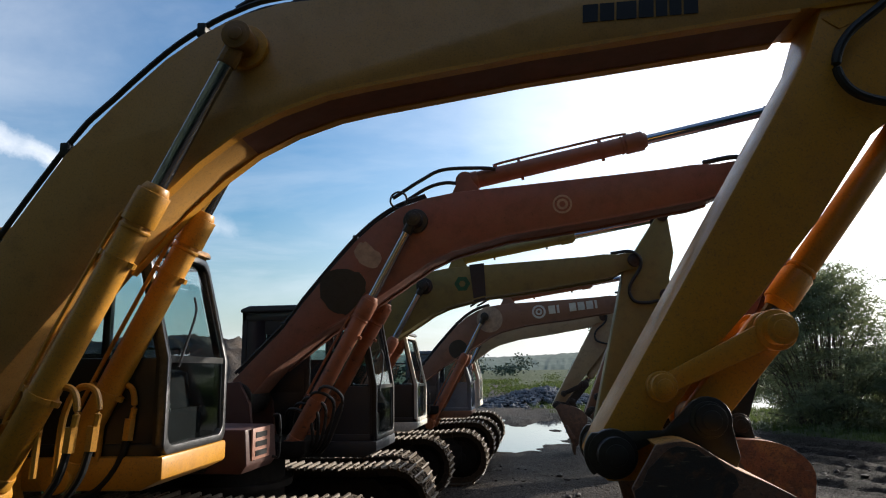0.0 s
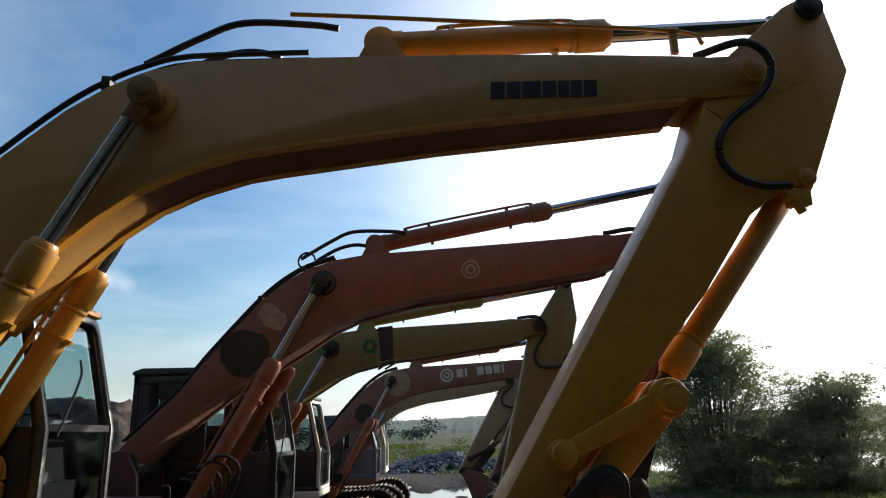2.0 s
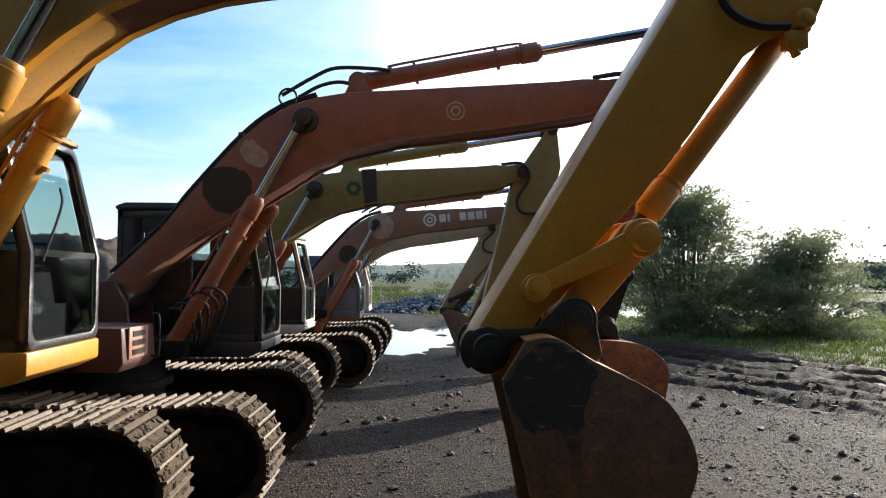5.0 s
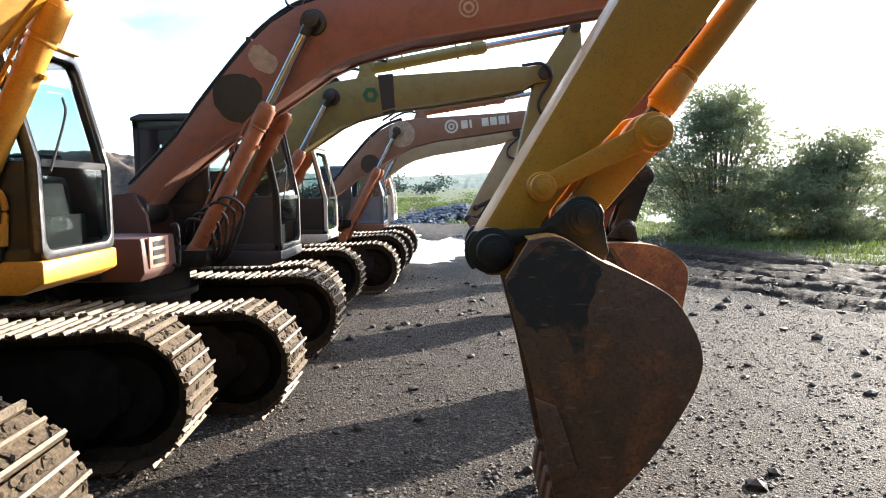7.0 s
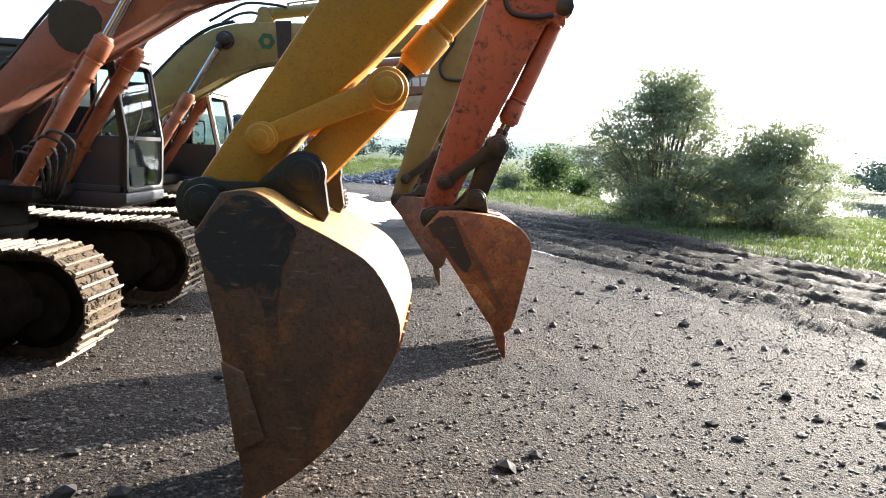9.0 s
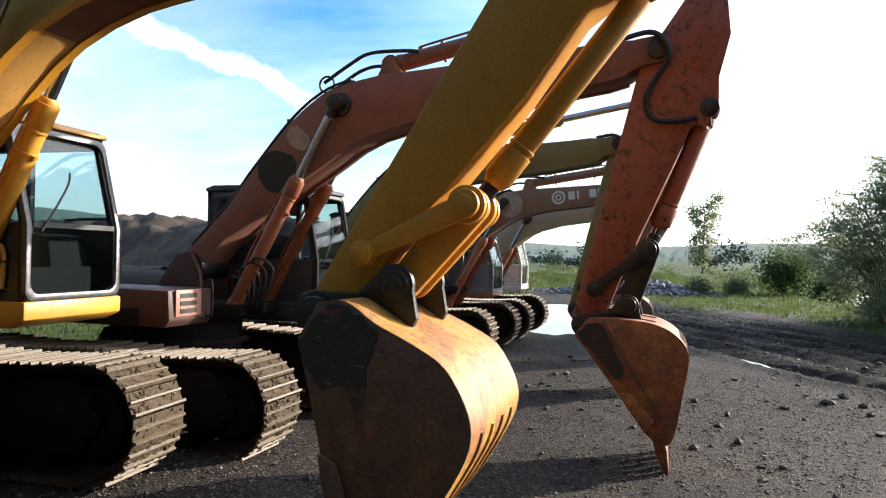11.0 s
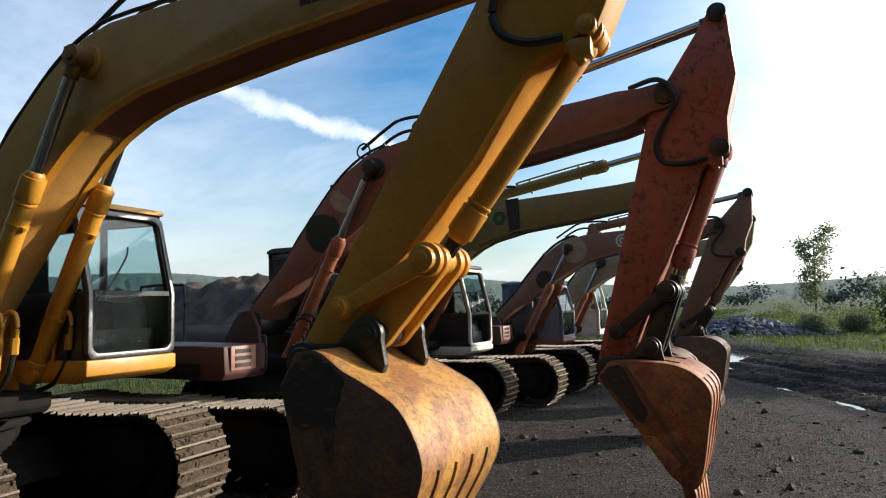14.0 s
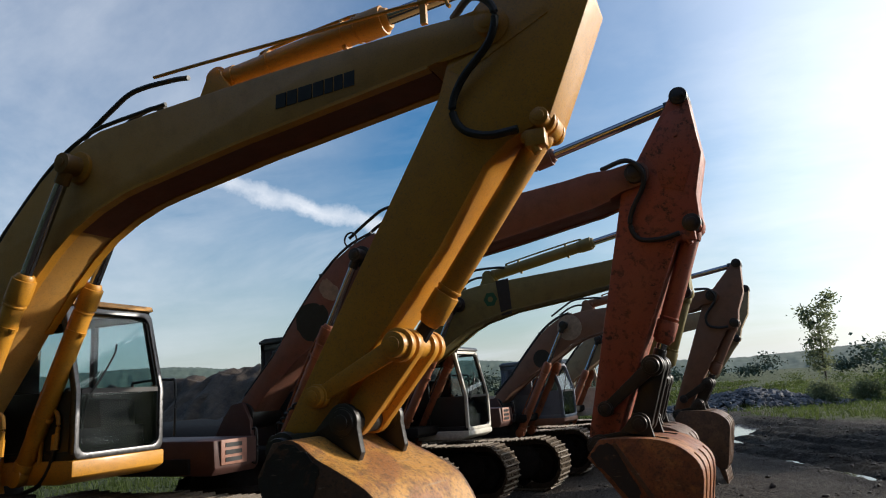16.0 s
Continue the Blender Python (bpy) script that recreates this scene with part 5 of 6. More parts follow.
# ---------------------------------------------------------------- plants
def leaf_quads(centres, length, width, droop=0.3, seed=0):
    """Pointed leaves, one quad each, at the given centres."""
    r = np.random.default_rng(seed)
    n = len(centres)
    az = r.uniform(0, 2 * np.pi, n)
    el = r.uniform(-0.9, 0.7, n) - droop
    d = np.stack([np.cos(az) * np.cos(el), np.sin(az) * np.cos(el), np.sin(el)], 1)
    s = np.cross(d, r.normal(0, 1, (n, 3)))
    s /= np.linalg.norm(s, axis=1, keepdims=True) + 1e-9
    ln = (length * r.uniform(0.6, 1.3, n))[:, None]
    wd = (width * r.uniform(0.7, 1.2, n))[:, None]
    v = np.stack([centres - d * ln / 2, centres + s * wd / 2 - d * ln * 0.08, centres + d * ln / 2, centres - s * wd / 2 - d * ln * 0.08], 1).reshape(-1, 3)
    return v, [(4 * i, 4 * i + 1, 4 * i + 2, 4 * i + 3) for i in range(n)]


def leaves(name, centres, length, width, mat, parent=None, seed=0, droop=0.3):
    v, f = leaf_quads(centres, length, width, droop, seed)
    if parent is not None:
        v = v - np.array(parent.location)
    me = bpy.data.meshes.new(name)
    me.from_pydata(v.tolist(), [], f)
    me.materials.append(mat)
    ob = new(name, me)
    ob.parent = parent
    return ob


M["leaf"] = foliage("green_leaves", (0.145, 0.165, 0.095), (0.058, 0.074, 0.042))
M["leaf_dark"] = foliage("dark_leaves", (0.034, 0.060, 0.016), (0.012, 0.025, 0.009))
M["grass_blade"] = foliage("grass_blades", (0.065, 0.088, 0.026), (0.026, 0.040, 0.013))
M["bark"] = plain("grey_brown_bark", (0.10, 0.08, 0.06), 0.8, scale=8.0, vary=0.5, bump=0.6)


def bamboo_clump(x, y, label, count, wide, tall, per, seed):
    """A billowing thicket: thin arching stems that end in flat feathery sprays of narrow leaves."""
    r = np.random.default_rng(seed)
    z = height_at(x, y) - 0.1
    root = thing("bamboo_clump", (x, y, z), label, "bush")
    stems, centres = BM(), []
    for k in range(count):
        a = r.uniform(0, 6.28)
        u = 0.05 + 0.95 * (k + r.random()) / count
        rim = wide * (1.05 + 0.25 * math.sin(u * 9.0 + seed) - 0.52 * u ** 2)
        q = math.sqrt(r.uniform(0.1, 1.0)) * rim * r.uniform(0.75, 1.15)
        tip = np.array([x + math.cos(a) * q, y + math.sin(a) * q * 0.8, z + tall * u * r.uniform(0.88, 1.03)])
        bx, by = x + 0.4 * q * math.cos(a), y + 0.4 * q * math.sin(a)
        mid = ((bx * 0.7 + tip[0] * 0.3), (by * 0.7 + tip[1] * 0.3), z + (tip[2] - z) * 0.62)
        tube(stems, [(bx, by, z), mid, tuple(tip)], 0.014, n=4, steps=3)
        # several flat sprays drooping round the stem's end
        for _ in range(5):
            c = tip + r.normal(0, 1, 3) * np.array([0.42, 0.42, 0.26])
            way = r.uniform(0, 6.28)
            n = per // 5
            s = r.random(n) ** 0.7
            ln = r.uniform(0.5, 1.1)
            p = np.stack([c[0] + math.cos(way) * ln * s, c[1] + math.sin(way) * ln * s, c[2] - 0.28 * ln * s ** 2], 1)
            p += r.normal(0, 1, (n, 3)) * np.array([0.16, 0.16, 0.06])
            p[:, 2] = np.maximum(p[:, 2], z + 0.12)
            centres.append(p)
    tagged(part("stem", stems, M["bark"], root), kind="stuff")
    leaves("crown", np.concatenate(centres), 0.15, 0.034, M["leaf"], root, seed)
    return root


def branching(bm, p, d, length, r, depth, rg, tips):
    q = p + d * length
    mid = (p + q) / 2 + Vector((rg.uniform(-1, 1), rg.uniform(-1, 1), 0)) * length * 0.07
    tube_pts = [p, mid, q]
    line = smooth_line(tube_pts, 3)
    rings = []
    for i, c in enumerate(line):
        rr = r * (1 - 0.35 * i / (len(line) - 1))
        w = d.to_track_quat("Z", "Y")
        rings.append([bm.verts.new(c + w @ Vector((rr * math.cos(a), rr * math.sin(a), 0))) for a in (2 * math.pi * k / 6 for k in range(6))])
    for a, b in zip(rings, rings[1:]):
        for k in range(6):
            bm.faces.new((a[k], a[(k + 1) % 6], b[(k + 1) % 6], b[k]))
    if depth == 0:
        tips.append(q)
        return
    tips.append(q) if depth < 2 else None
    for _ in range(rg.randint(2, 4)):
        e = (d + Vector((rg.uniform(-1, 1), rg.uniform(-1, 1), rg.uniform(-0.25, 0.5))) * 0.85).normalized()
        branching(bm, q, e, length * rg.uniform(0.55, 0.8), r * 0.6, depth - 1, rg, tips)


def tree(x, y, tall, label, leaf_count, leaf, seed, name="tree", mat="leaf", spread=0.5, z=None, trunk=0.35):
    rg = random.Random(seed)
    z = height_at(x, y) - 0.1 if z is None else z
    root = thing(name, (x, y, z), label, "tree" if name == "tree" else "bush")
    bm, tips = BM(), []
    branching(bm, Vector((x, y, z)), Vector((rg.uniform(-0.06, 0.06), rg.uniform(-0.06, 0.06), 1)).normalized(), tall * trunk, 0.014 * tall + 0.02, 3, rg, tips)
    part("trunk", bm, M["bark"], root)
    r = np.random.default_rng(seed)
    pts = np.array([t[:] for t in tips])
    pick = pts[r.integers(0, len(pts), leaf_count)] + r.normal(0, 1, (leaf_count, 3)) * spread * tall * 0.12
    pick[:, 2] = np.maximum(pick[:, 2], z + 0.05)
    leaves("crown", pick, leaf, leaf * 0.45, M[mat], root, seed)
    return root


def slim_tree(x, y, tall):
    """A narrow young tree: straight stem, short limbs, clumps of leaves."""
    r = np.random.default_rng(23)
    z = height_at(x, y) - 0.1
    root = thing("tree", (x, y, z), "slim young tree with sparse leaf clumps", "tree")
    bm, pts = BM(), []
    rod(bm, (x, y, z), (x + 0.12, y, z + tall * 0.95), 0.075, 0.02, n=8)
    for k in range(26):
        h = tall * (0.28 + 0.70 * k / 25)
        a, ln = r.uniform(0, 6.28), r.uniform(0.35, 1.0) * (1.1 if k > 12 else 0.7)
        q = Vector((x + 0.12 * h / tall + math.cos(a) * ln, y + math.sin(a) * ln, z + h + ln * 0.45))
        rod(bm, (x + 0.12 * h / tall, y, z + h), q, 0.022, 0.008, n=5)
        pts.append(np.array(q) + r.normal(0, 1, (80, 3)) * np.array([0.24, 0.24, 0.16]))
    part("trunk", bm, M["bark"], root)
    leaves("crown", np.concatenate(pts), 0.24, 0.11, M["leaf"], root, 23)


def grass_patch():
    """Blades in tufts wherever the ground is grassy."""
    r = np.random.default_rng(5)
    pts = []
    while len(pts) < 42000:
        if r.random() < 0.72:
            y = 6 + 72 * r.random() ** 1.6
            x = r.uniform(-0.9, 0.9) * (y * 0.62 + 10) + 4
        else:
            x, y = -4.4 - 22 * r.random() ** 1.5, 26 * r.random() - 1
        if grass_at(x, y) > 0.25 + 0.5 * r.random():
            pts.append((x, y, height_at(x, y)))
    pts = np.array(pts)
    n = len(pts)
    verts, k = [], 4
    dist = np.hypot(pts[:, 0], pts[:, 1])
    for _ in range(k):
        a = r.uniform(0, 6.28, n)
        h = r.uniform(0.05, 0.18, n) * (1 + 0.012 * dist)
        w = 0.012 * (1 + 0.045 * dist)
        base = pts + np.stack([r.normal(0, 0.08, n), r.normal(0, 0.08, n), np.full(n, -0.02)], 1)
        side = np.stack([np.cos(a) * w, np.sin(a) * w, np.zeros(n)], 1)
        tip = base + np.stack([np.cos(a + 1.5) * h * 0.4, np.sin(a + 1.5) * h * 0.4, h], 1)
        verts.append(np.stack([base - side, base + side, tip], 1))
    v = np.concatenate(verts).reshape(-1, 3)
    me = bpy.data.meshes.new("grass")
    me.from_pydata(v.tolist(), [], [(3 * i, 3 * i + 1, 3 * i + 2) for i in range(len(v) // 3)])
    me.materials.append(M["grass_blade"])
    tagged(new("grass", me), "sunlit rough green grass on the fields", "grass", kind="stuff")


grass_patch()
bamboo_clump(9.6, 20.9, "tall feathery bamboo thicket beside the yard", 185, 2.75, 5.3, 380, 3)
bamboo_clump(13.2, 20.2, "lower bamboo thicket at the grass edge", 120, 2.3, 3.7, 380, 4)
tree(8.6, 39.5, 4.3, "low dark round bush by the river", 4600, 0.22, 11, "bush", "leaf_dark", 1.15, trunk=0.16)
tree(11.2, 41.0, 3.2, "low dark round bush by the river", 3000, 0.22, 12, "bush", "leaf_dark", 1.2, trunk=0.16)
slim_tree(4.5, 42.0, 5.6)
tree(4.2, 37.5, 1.9, "sprawling green shrub beside the stone heap", 2600, 0.17, 31, "bush", "leaf", 1.5, trunk=0.14)
tree(6.2, 39.0, 1.7, "sprawling green shrub beside the stone heap", 2400, 0.17, 32, "bush", "leaf", 1.6, trunk=0.14)


def far_woods():
    """Wooded hills and a belt of trees far behind the fields, and an unseen light-blocking screen."""
    def hill_top(a, radius):
        px, py = math.sin(a) * radius, math.cos(a) * radius
        left = max(0.0, -math.degrees(a) - 3) / 45
        return 17 + 15 * min(1.0, left) + 7 * noise2(px, py, 0.008, 4.0)

    def hill(name, radius, mat, label):
        verts, faces, n, rows = [], [], 1100, 16
        for i in range(n + 1):
            a = radians(-88 + 176 * i / n)
            h = hill_top(a, radius)
            for k in range(rows):
                u = k / (rows - 1)
                px, py = math.sin(a) * (radius + u * 130), math.cos(a) * (radius + u * 130)
                crowns = 0.6 * noise2(px, py, 0.16, 5.0) + 0.9 * noise2(px, py, 0.45, 6.0)
                verts.append((px, py, 1.0 + h * math.sin(u * math.pi / 2) - 3 + crowns))
        for i in range(n):
            for k in range(rows - 1):
                faces.append((i * rows + k, i * rows + rows + k, i * rows + rows + 1 + k, i * rows + 1 + k))
        me = bpy.data.meshes.new(name)
        me.from_pydata(verts, [], faces)
        me.polygons.foreach_set("use_smooth", [True] * len(me.polygons))
        me.materials.append(M[mat])
        tagged(new(name, me), label, "hills", kind="structure")

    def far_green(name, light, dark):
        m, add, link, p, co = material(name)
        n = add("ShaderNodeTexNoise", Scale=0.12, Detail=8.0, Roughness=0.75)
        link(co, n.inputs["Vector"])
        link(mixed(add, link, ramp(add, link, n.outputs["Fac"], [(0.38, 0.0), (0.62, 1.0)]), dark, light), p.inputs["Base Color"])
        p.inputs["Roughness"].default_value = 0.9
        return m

    # the hill's distance haze is mixed into its greyed green
    M["hill"] = far_green("haze_tinted_wooded_hill", (0.10, 0.138, 0.105), (0.06, 0.088, 0.068))
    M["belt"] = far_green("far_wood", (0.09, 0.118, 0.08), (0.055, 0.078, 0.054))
    hill("backdrop_hills", 420, "hill", "wooded hills on the horizon, haze mixed into their green")
    # a belt of crowns in front of the hills
    r = np.random.default_rng(17)
    pts = []
    for _ in range(150):
        a = radians(r.uniform(-80, 62))
        q = r.uniform(120, 200)
        h = 1.6 + 5.0 * r.random() ** 2
        c = np.array([math.sin(a) * q, math.cos(a) * q, height_at(math.sin(a) * q, math.cos(a) * q) + h * 0.55])
        pts.append(c + r.normal(0, 1, (240, 3)) * np.array([0.6 + h * 0.16, 0.6 + h * 0.16, h * 0.19]))
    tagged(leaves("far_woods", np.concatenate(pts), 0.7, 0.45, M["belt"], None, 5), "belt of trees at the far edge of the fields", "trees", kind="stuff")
    pts = []
    for _ in range(110):
        a = radians(r.uniform(-70, 30))
        q = r.uniform(45, 105)
        h = r.uniform(0.5, 1.3)
        c = np.array([math.sin(a) * q, math.cos(a) * q, height_at(math.sin(a) * q, math.cos(a) * q) + h * 0.5])
        pts.append(c + r.normal(0, 1, (300, 3)) * np.array([0.75, 0.7, h * 0.25]))
    tagged(leaves("field_shrubs", np.concatenate(pts), 0.24, 0.12, M["grass_blade"], None, 6), "scattered green shrubs on the rough fields", "shrubs", kind="stuff")

    # added leaf screen, never in view: holds back skylight from behind the camera
    pts = []
    for _ in range(330):
        a = radians(r.uniform(100, 262))
        q = r.uniform(15, 21)
        c = np.array([math.sin(a) * q, math.cos(a) * q, 0.0])
        pts.append(c + np.stack([r.normal(0, 1.5, 90), r.normal(0, 1.5, 90), 16.0 * r.random(90)], 1))
    tagged(leaves("unseen_shade_woods", np.concatenate(pts), 1.0, 0.6, M["belt"], None, 9), "unseen leaf screen added behind the camera to dim the skylight", "trees", kind="stuff")


far_woods()


def earth_bank():
    """The cut bank of brown earth behind the machines' rear."""
    m, add, link, p, co = material("raw_brown_earth")
    n = add("ShaderNodeTexNoise", Scale=0.9, Detail=9.0, Roughness=0.7)
    link(co, n.inputs["Vector"])
    link(mixed(add, link, ramp(add, link, n.outputs["Fac"], [(0.35, 0.0), (0.65, 1.0)]), (0.022, 0.016, 0.012), (0.085, 0.058, 0.040)), p.inputs["Base Color"])
    p.inputs["Roughness"].default_value = 0.9
    link(bumped(add, link, n.outputs["Fac"], 0.8, 0.2), p.inputs["Normal"])
    verts, faces = [], []
    nx, ny = 90, 26
    for j in range(ny + 1):
        for i in range(nx + 1):
            x = -34 + 24 * i / nx
            u = j / ny
            y = 22 + u * 9
            prof = min(1.0, u * 2.6) if u < 0.7 else 1 - (u - 0.7) / 0.3
            end = min(1.0, (x + 34) / 4, (-9.0 - x) / 5.0)
            h = max(0.0, end) * prof * (3.6 + 0.8 * noise2(x, y, 0.3, 2.0) + 0.5 * noise2(x, y, 0.9, 3.0))
            verts.append((x + 0.5 * noise2(x, y * 2, 0.8, 5.0), y + 0.5 * noise2(x * 2, y, 0.8, 6.0), height_at(x, y) - 0.1 + h + 0.22 * noise2(x, y, 2.4, 4.0) * prof))
    for j in range(ny):
        for i in range(nx):
            a = j * (nx + 1) + i
            faces.append((a, a + 1, a + nx + 2, a + nx + 1))
    me = bpy.data.meshes.new("earth_bank")
    me.from_pydata(verts, [], faces)
    me.polygons.foreach_set("use_smooth", [True] * len(me.polygons))
    me.materials.append(m)
    tagged(new("earth_bank", me), "cut bank of raw brown earth", "earth bank", kind="structure")


earth_bank()


# ---------------------------------------------------------------- the row of machines
root_1, boom_1, arm_1 = excavator(FIRST)
root_2, boom_2, arm_2 = excavator(SECOND)
root_3, boom_3, arm_3 = excavator(THIRD)
root_4, boom_4, arm_4 = excavator(FOURTH)
root_5, boom_5, arm_5 = excavator(FIFTH)


def blocks(boom, start, along, size, widths, gap, y, mat, label, slant=0.2):
    """A row of plain slanted bars in place of a maker's name."""
    u = Vector(along).normalized()
    v = Vector((-u.y, u.x))
    p = Vector(start)
    for w in widths:
        if w > 0:
            bm = on_side(BM(), [tuple(q) for q in (p, p + u * w, p + u * (w + slant * size) + v * size, p + u * slant * size + v * size)], y)
            part("bar", bm, mat, boom, label)
        p += u * (abs(w) + gap)


def blob(pts):
    """A closed outline through the points, slightly ragged."""
    rg = random.Random(len(pts) + int(abs(pts[0][0]) * 100))
    n, out = len(pts), []
    for i in range(n):
        p0, p1, p2, p3 = (Vector(pts[(i + k) % n]) for k in (-1, 0, 1, 2))
        for k in range(4):
            u = k / 4
            q = 0.5 * (2 * p1 + (p2 - p0) * u + (2 * p0 - 5 * p1 + 4 * p2 - p3) * u * u + (3 * p1 - p0 - 3 * p2 + p3) * u ** 3)
            out.append((q.x + rg.uniform(-0.012, 0.012), q.y + rg.uniform(-0.012, 0.012)))
    return out


y1 = FIRST["y"] - FIRST["boom_w"] / 2 - 0.003
blocks(boom_1, (0.375, 3.685), (1, 0.045), 0.10, [0.08, 0.075, 0.105, 0.078, 0.06, 0.062, 0.075], 0.012, y1, M["mark"], "dark blue maker's bars", 0.1)
y2 = SECOND["y"] - SECOND["boom_w"] / 2 - 0.003
bm = disc(BM(), 0.40, 3.46, 0.075, 0.095, y2)
disc(bm, 0.40, 3.46, 0.03, 0.055, y2)
part("marking", bm, M["patch_pale"], boom_2, "faded ring mark")
bm = on_side(BM(), blob([(-2.03, 2.60), (-1.84, 2.44), (-1.70, 2.47), (-1.575, 2.66), (-1.60, 2.82), (-1.78, 2.88), (-1.955, 2.87), (-2.04, 2.76)]), y2)
part("patch", bm, M["grease"], boom_2, "black repainted patch")
bm = on_side(BM(), blob([(-1.68, 3.10), (-1.64, 2.95), (-1.47, 2.88), (-1.41, 3.00), (-1.54, 3.14), (-1.62, 3.15)]), y2)
part("patch", bm, M["patch_pale"], boom_2, "pale worn patch")
bm = tube(BM(), [(-1.24 + 0.085 * math.cos(a), y2 + 0.04, 3.50 + 0.085 + 0.085 * math.sin(a)) for a in [k * math.pi / 6 for k in range(13)]], 0.011)
part("lifting_ring", bm, M["rubber"], boom_2)
y3 = THIRD["y"] - THIRD["boom_w"] / 2 - 0.003
bm = on_side(BM(), [(-0.78, 2.86), (-0.60, 2.88), (-0.62, 3.44), (-0.84, 3.42)], y3)
part("patch", bm, M["grease"], boom_3, "black painted band")
bm = disc(BM(), -0.95, 3.14, 0.05, 0.12, y3, 6)
part("marking", bm, M["mark_green"], boom_3, "dark green badge")
y4 = FOURTH["y"] - FOURTH["boom_w"] / 2 - 0.003
bm = disc(BM(), 0.20, 2.99, 0.095, 0.135, y4)
disc(bm, 0.20, 2.99, 0.03, 0.065, y4)
part("marking", bm, M["mark_white"], boom_4, "white ring mark")
blocks(boom_4, (0.40, 2.94), (1, 0.10), 0.16, [0.13, 0.045, -0.13, 0.13, 0.13, 0.13, 0.045], 0.035, y4, M["mark_white"], "white maker's bars", 0.0)
bm = disc(BM(), -0.78, 2.86, 0, 0.26, y4 - 0.001)
part("patch", bm, M["patch_pale"], boom_4, "pale round patch")
bm = disc(BM(), -1.42, 2.28, 0, 0.19, y4)
part("patch", bm, M["grease"], boom_4, "black round patch")

for s, dx in ((-0.16, 0.22), (-0.09, 0.29), (0.44, 0.20)):
    bm = tube(BM(), [(-2.62 + dx, s, 1.38), (-2.60 + dx, s, 1.66), (-2.54 + dx, s, 1.80), (-2.45 + dx, s, 1.80), (-2.42 + dx, s, 1.70), (-2.44 + dx, s, 1.56)], 0.018)
    rod(bm, (-2.44 + dx, s, 1.62), (-2.45 + dx, s, 1.50), 0.032, n=6)
    part("pipe", bm, M["yellow"], root_1)
    bm = tube(BM(), [(-2.45 + dx, s, 1.52), (-2.50 + dx, s, 1.36), (-2.62 + dx, s, 1.22), (-2.80 + dx, s, 1.16)], 0.020)
    part("hose", bm, M["rubber"], root_1, "black rubber hose")
# slack hoses round the feet of the red machine's boom cylinders
for k in range(5):
    u = k * 0.085
    bm = tube(BM(), [(-2.42 + u, 3.12, 1.32), (-2.30 + u, 2.98 - 0.03 * k, 1.52 + 0.05 * k), (-2.10 + u, 2.93, 1.46 + 0.04 * k), (-2.06 + 0.5 * u, 2.97, 1.24), (-2.16 + 0.4 * u, 3.10, 1.10)], 0.016)
    part("hose", bm, M["rubber" if k % 2 else "grease"], root_2, "slack black hydraulic hose")
# catch tops and rib on the first machine's arm, end plate of its boom
bm = on_side(BM(), [(1.62, 3.66), (1.70, 3.60), (2.26, 3.86), (2.24, 3.90)], FIRST["y"] - FIRST["arm_w"] / 2 - 0.002)
part("weld_seam", bm, M["yellow"], arm_1)
yb = FIRST["y"] + FIRST.get("bucket_shift", 0.0) - FIRST["bucket_w"] / 2 - 0.006
bm = on_side(BM(), blob([(0.475, 1.34), (0.59, 1.51), (0.72, 1.52), (0.88, 1.42), (0.85, 1.25), (0.82, 1.08), (0.835, 0.92), (0.80, 0.90), (0.76, 1.06), (0.70, 1.16), (0.60, 1.12), (0.53, 1.20)]), yb)
patch_1 = part("paint_patch", bm, M["patch_worn"], root_1, "black paint worn on the bucket's side")
yb = SECOND["y"] - SECOND["bucket_w"] / 2 - 0.006
bm = on_side(BM(), blob([(1.46, 1.09), (1.56, 1.20), (1.66, 1.20), (1.76, 1.02), (1.86, 0.80), (1.80, 0.70), (1.68, 0.84), (1.58, 0.95)]), yb)
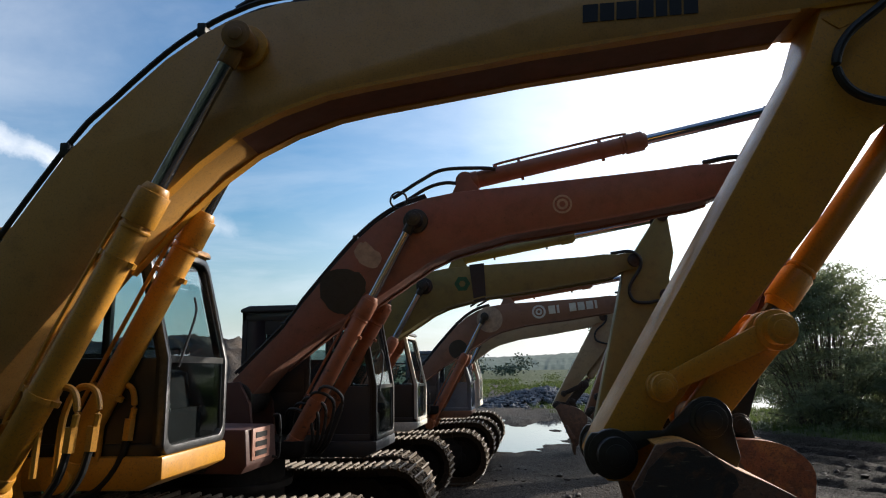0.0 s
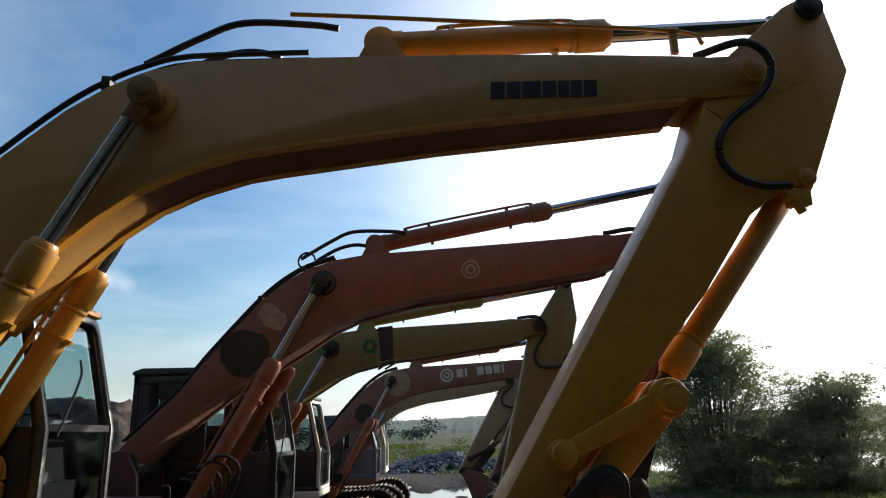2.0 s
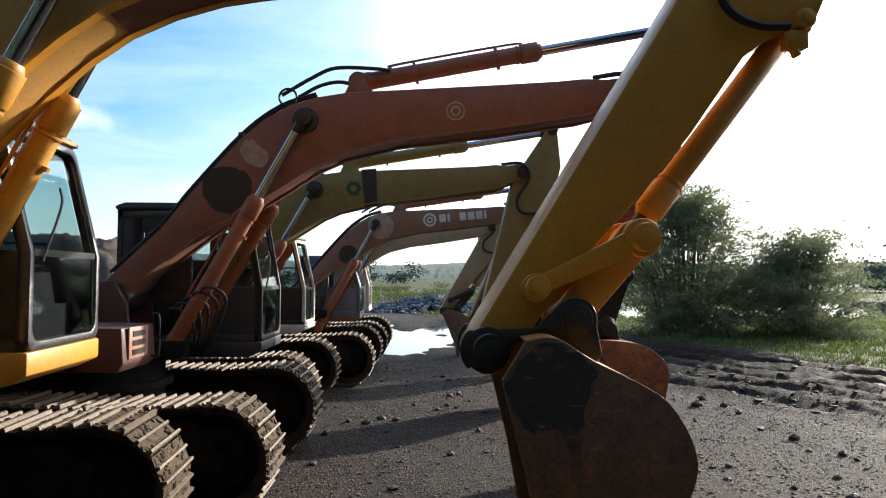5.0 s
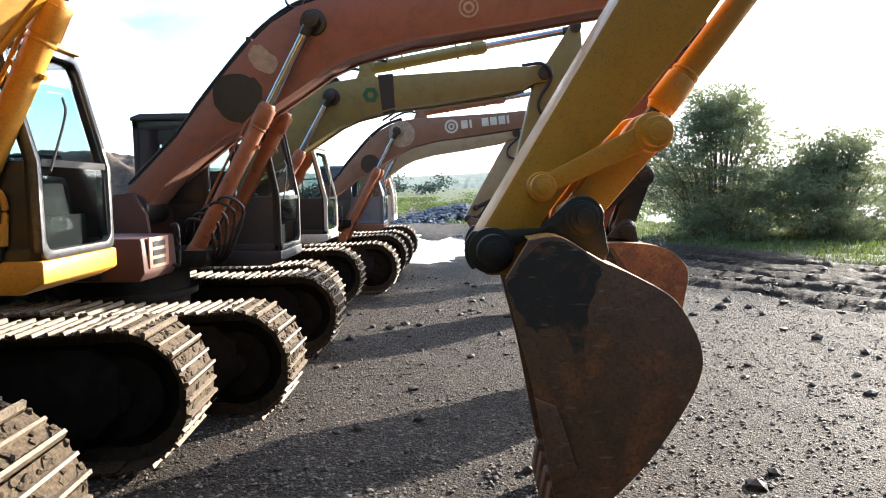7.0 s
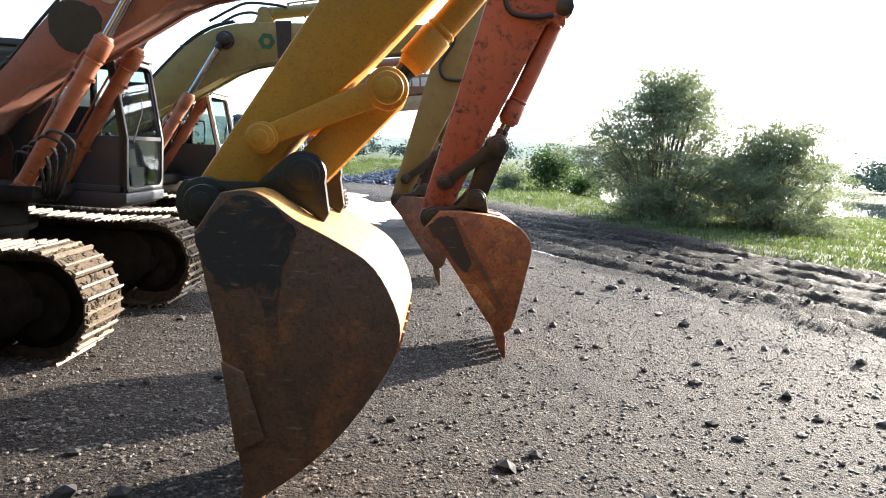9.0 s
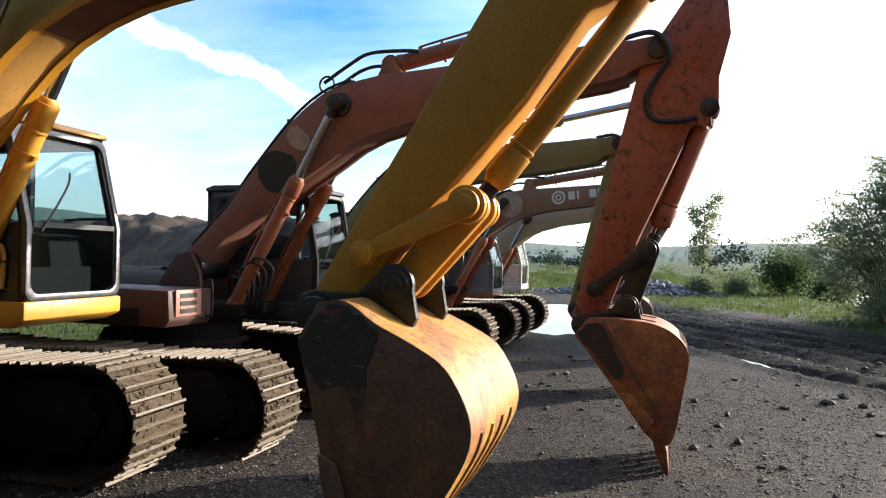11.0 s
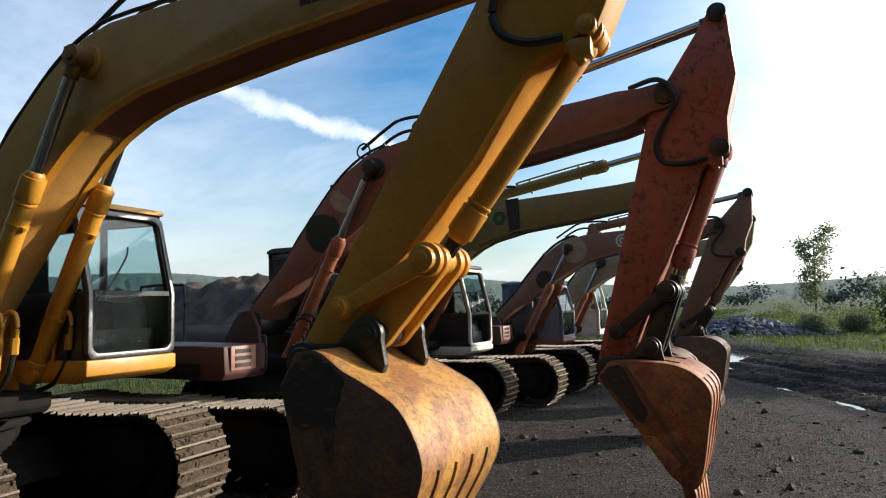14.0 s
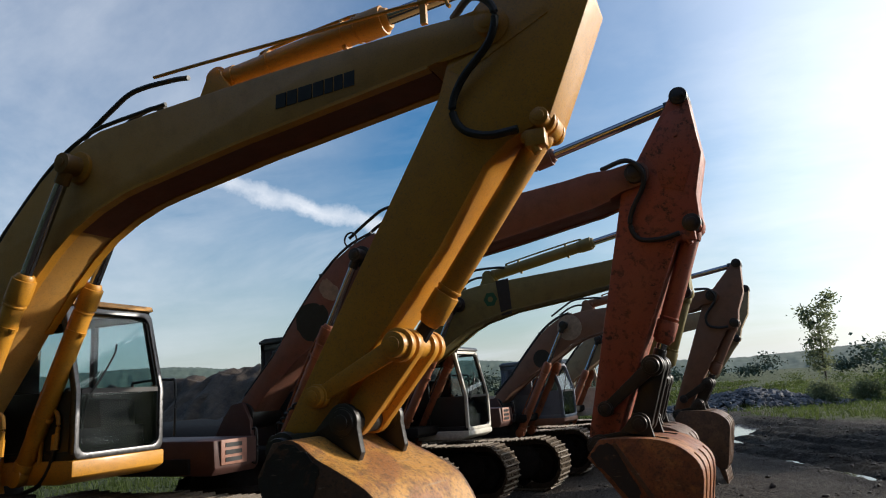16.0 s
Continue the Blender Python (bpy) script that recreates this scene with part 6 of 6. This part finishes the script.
part("paint_patch", bm, M["patch_worn"], root_2, "black grime along the bucket's side")
bm = prism(BM(), [(1.66, 1.21), (1.70, 1.21), (2.20, 0.40), (2.16, 0.38)], yb - 0.012, yb + 0.004)
part("rib", bm, M["bucket_c"], root_2, "dark welded rib on the bucket's side")

# doubling plate on the red arm's side with two bolts
y2a = SECOND["y"] - SECOND["arm_w"] / 2
bm = prism(BM(), [(2.22, 3.90), (2.48, 4.26), (2.60, 4.27), (2.67, 3.80), (2.53, 3.46), (2.33, 3.54), (2.31, 3.72)], y2a - 0.010, y2a + 0.002)
part("doubling_plate", bm, M["red"], arm_2, "welded plate on the arm's side", bevel=0.004)
for x, z in ((2.53, 4.02), (2.46, 3.63)):
    part("bolt", rod(BM(), (x, y2a - 0.024, z), (x, y2a - 0.008, z), 0.022, n=10), M["red"], arm_2)
# hose fittings where the bucket cylinders begin
for c, arm in ((FIRST, arm_1), (SECOND, arm_2)):
    x, z = c["bcyl"]
    y = c["y"] - 0.13
    bm = box(BM(), x - 0.10, x + 0.02, y - 0.05, y + 0.03, z - 0.16, z - 0.06)
    rod(bm, (x - 0.08, y - 0.02, z - 0.10), (x - 0.03, y - 0.02, z - 0.20), 0.028, n=8)
    rod(bm, (x - 0.12, y - 0.02, z - 0.09), (x - 0.04, y - 0.02, z - 0.11), 0.034, n=6)
    part("hose_fitting", bm, M[c.get("arm_mat", c["paint"])], arm, bevel=0.008)

# its bucket hangs askew on worn pins
hinge = Vector((0.70, -0.40, 0.0)) - Vector((FIRST["swing"], FIRST["y"], 0.0))
for ob in (patch_1, next(o for o in root_1.children if o.name.split(".")[0] == "bucket")):
    ob.matrix_basis = Matrix.Translation(hinge - Vector((0.03, 0.0, 0.0))) @ Matrix.Rotation(radians(-5.0), 4, "Z") @ Matrix.Translation(-hinge)
# the yellow machine stands turned a little from the row
turn = Matrix.Rotation(radians(4.0), 4, "Z")
pivot = Vector((1.0, FIRST["y"], 0.0))
root_1.matrix_basis = Matrix.Translation(pivot) @ turn @ Matrix.Translation(root_1.location - pivot)
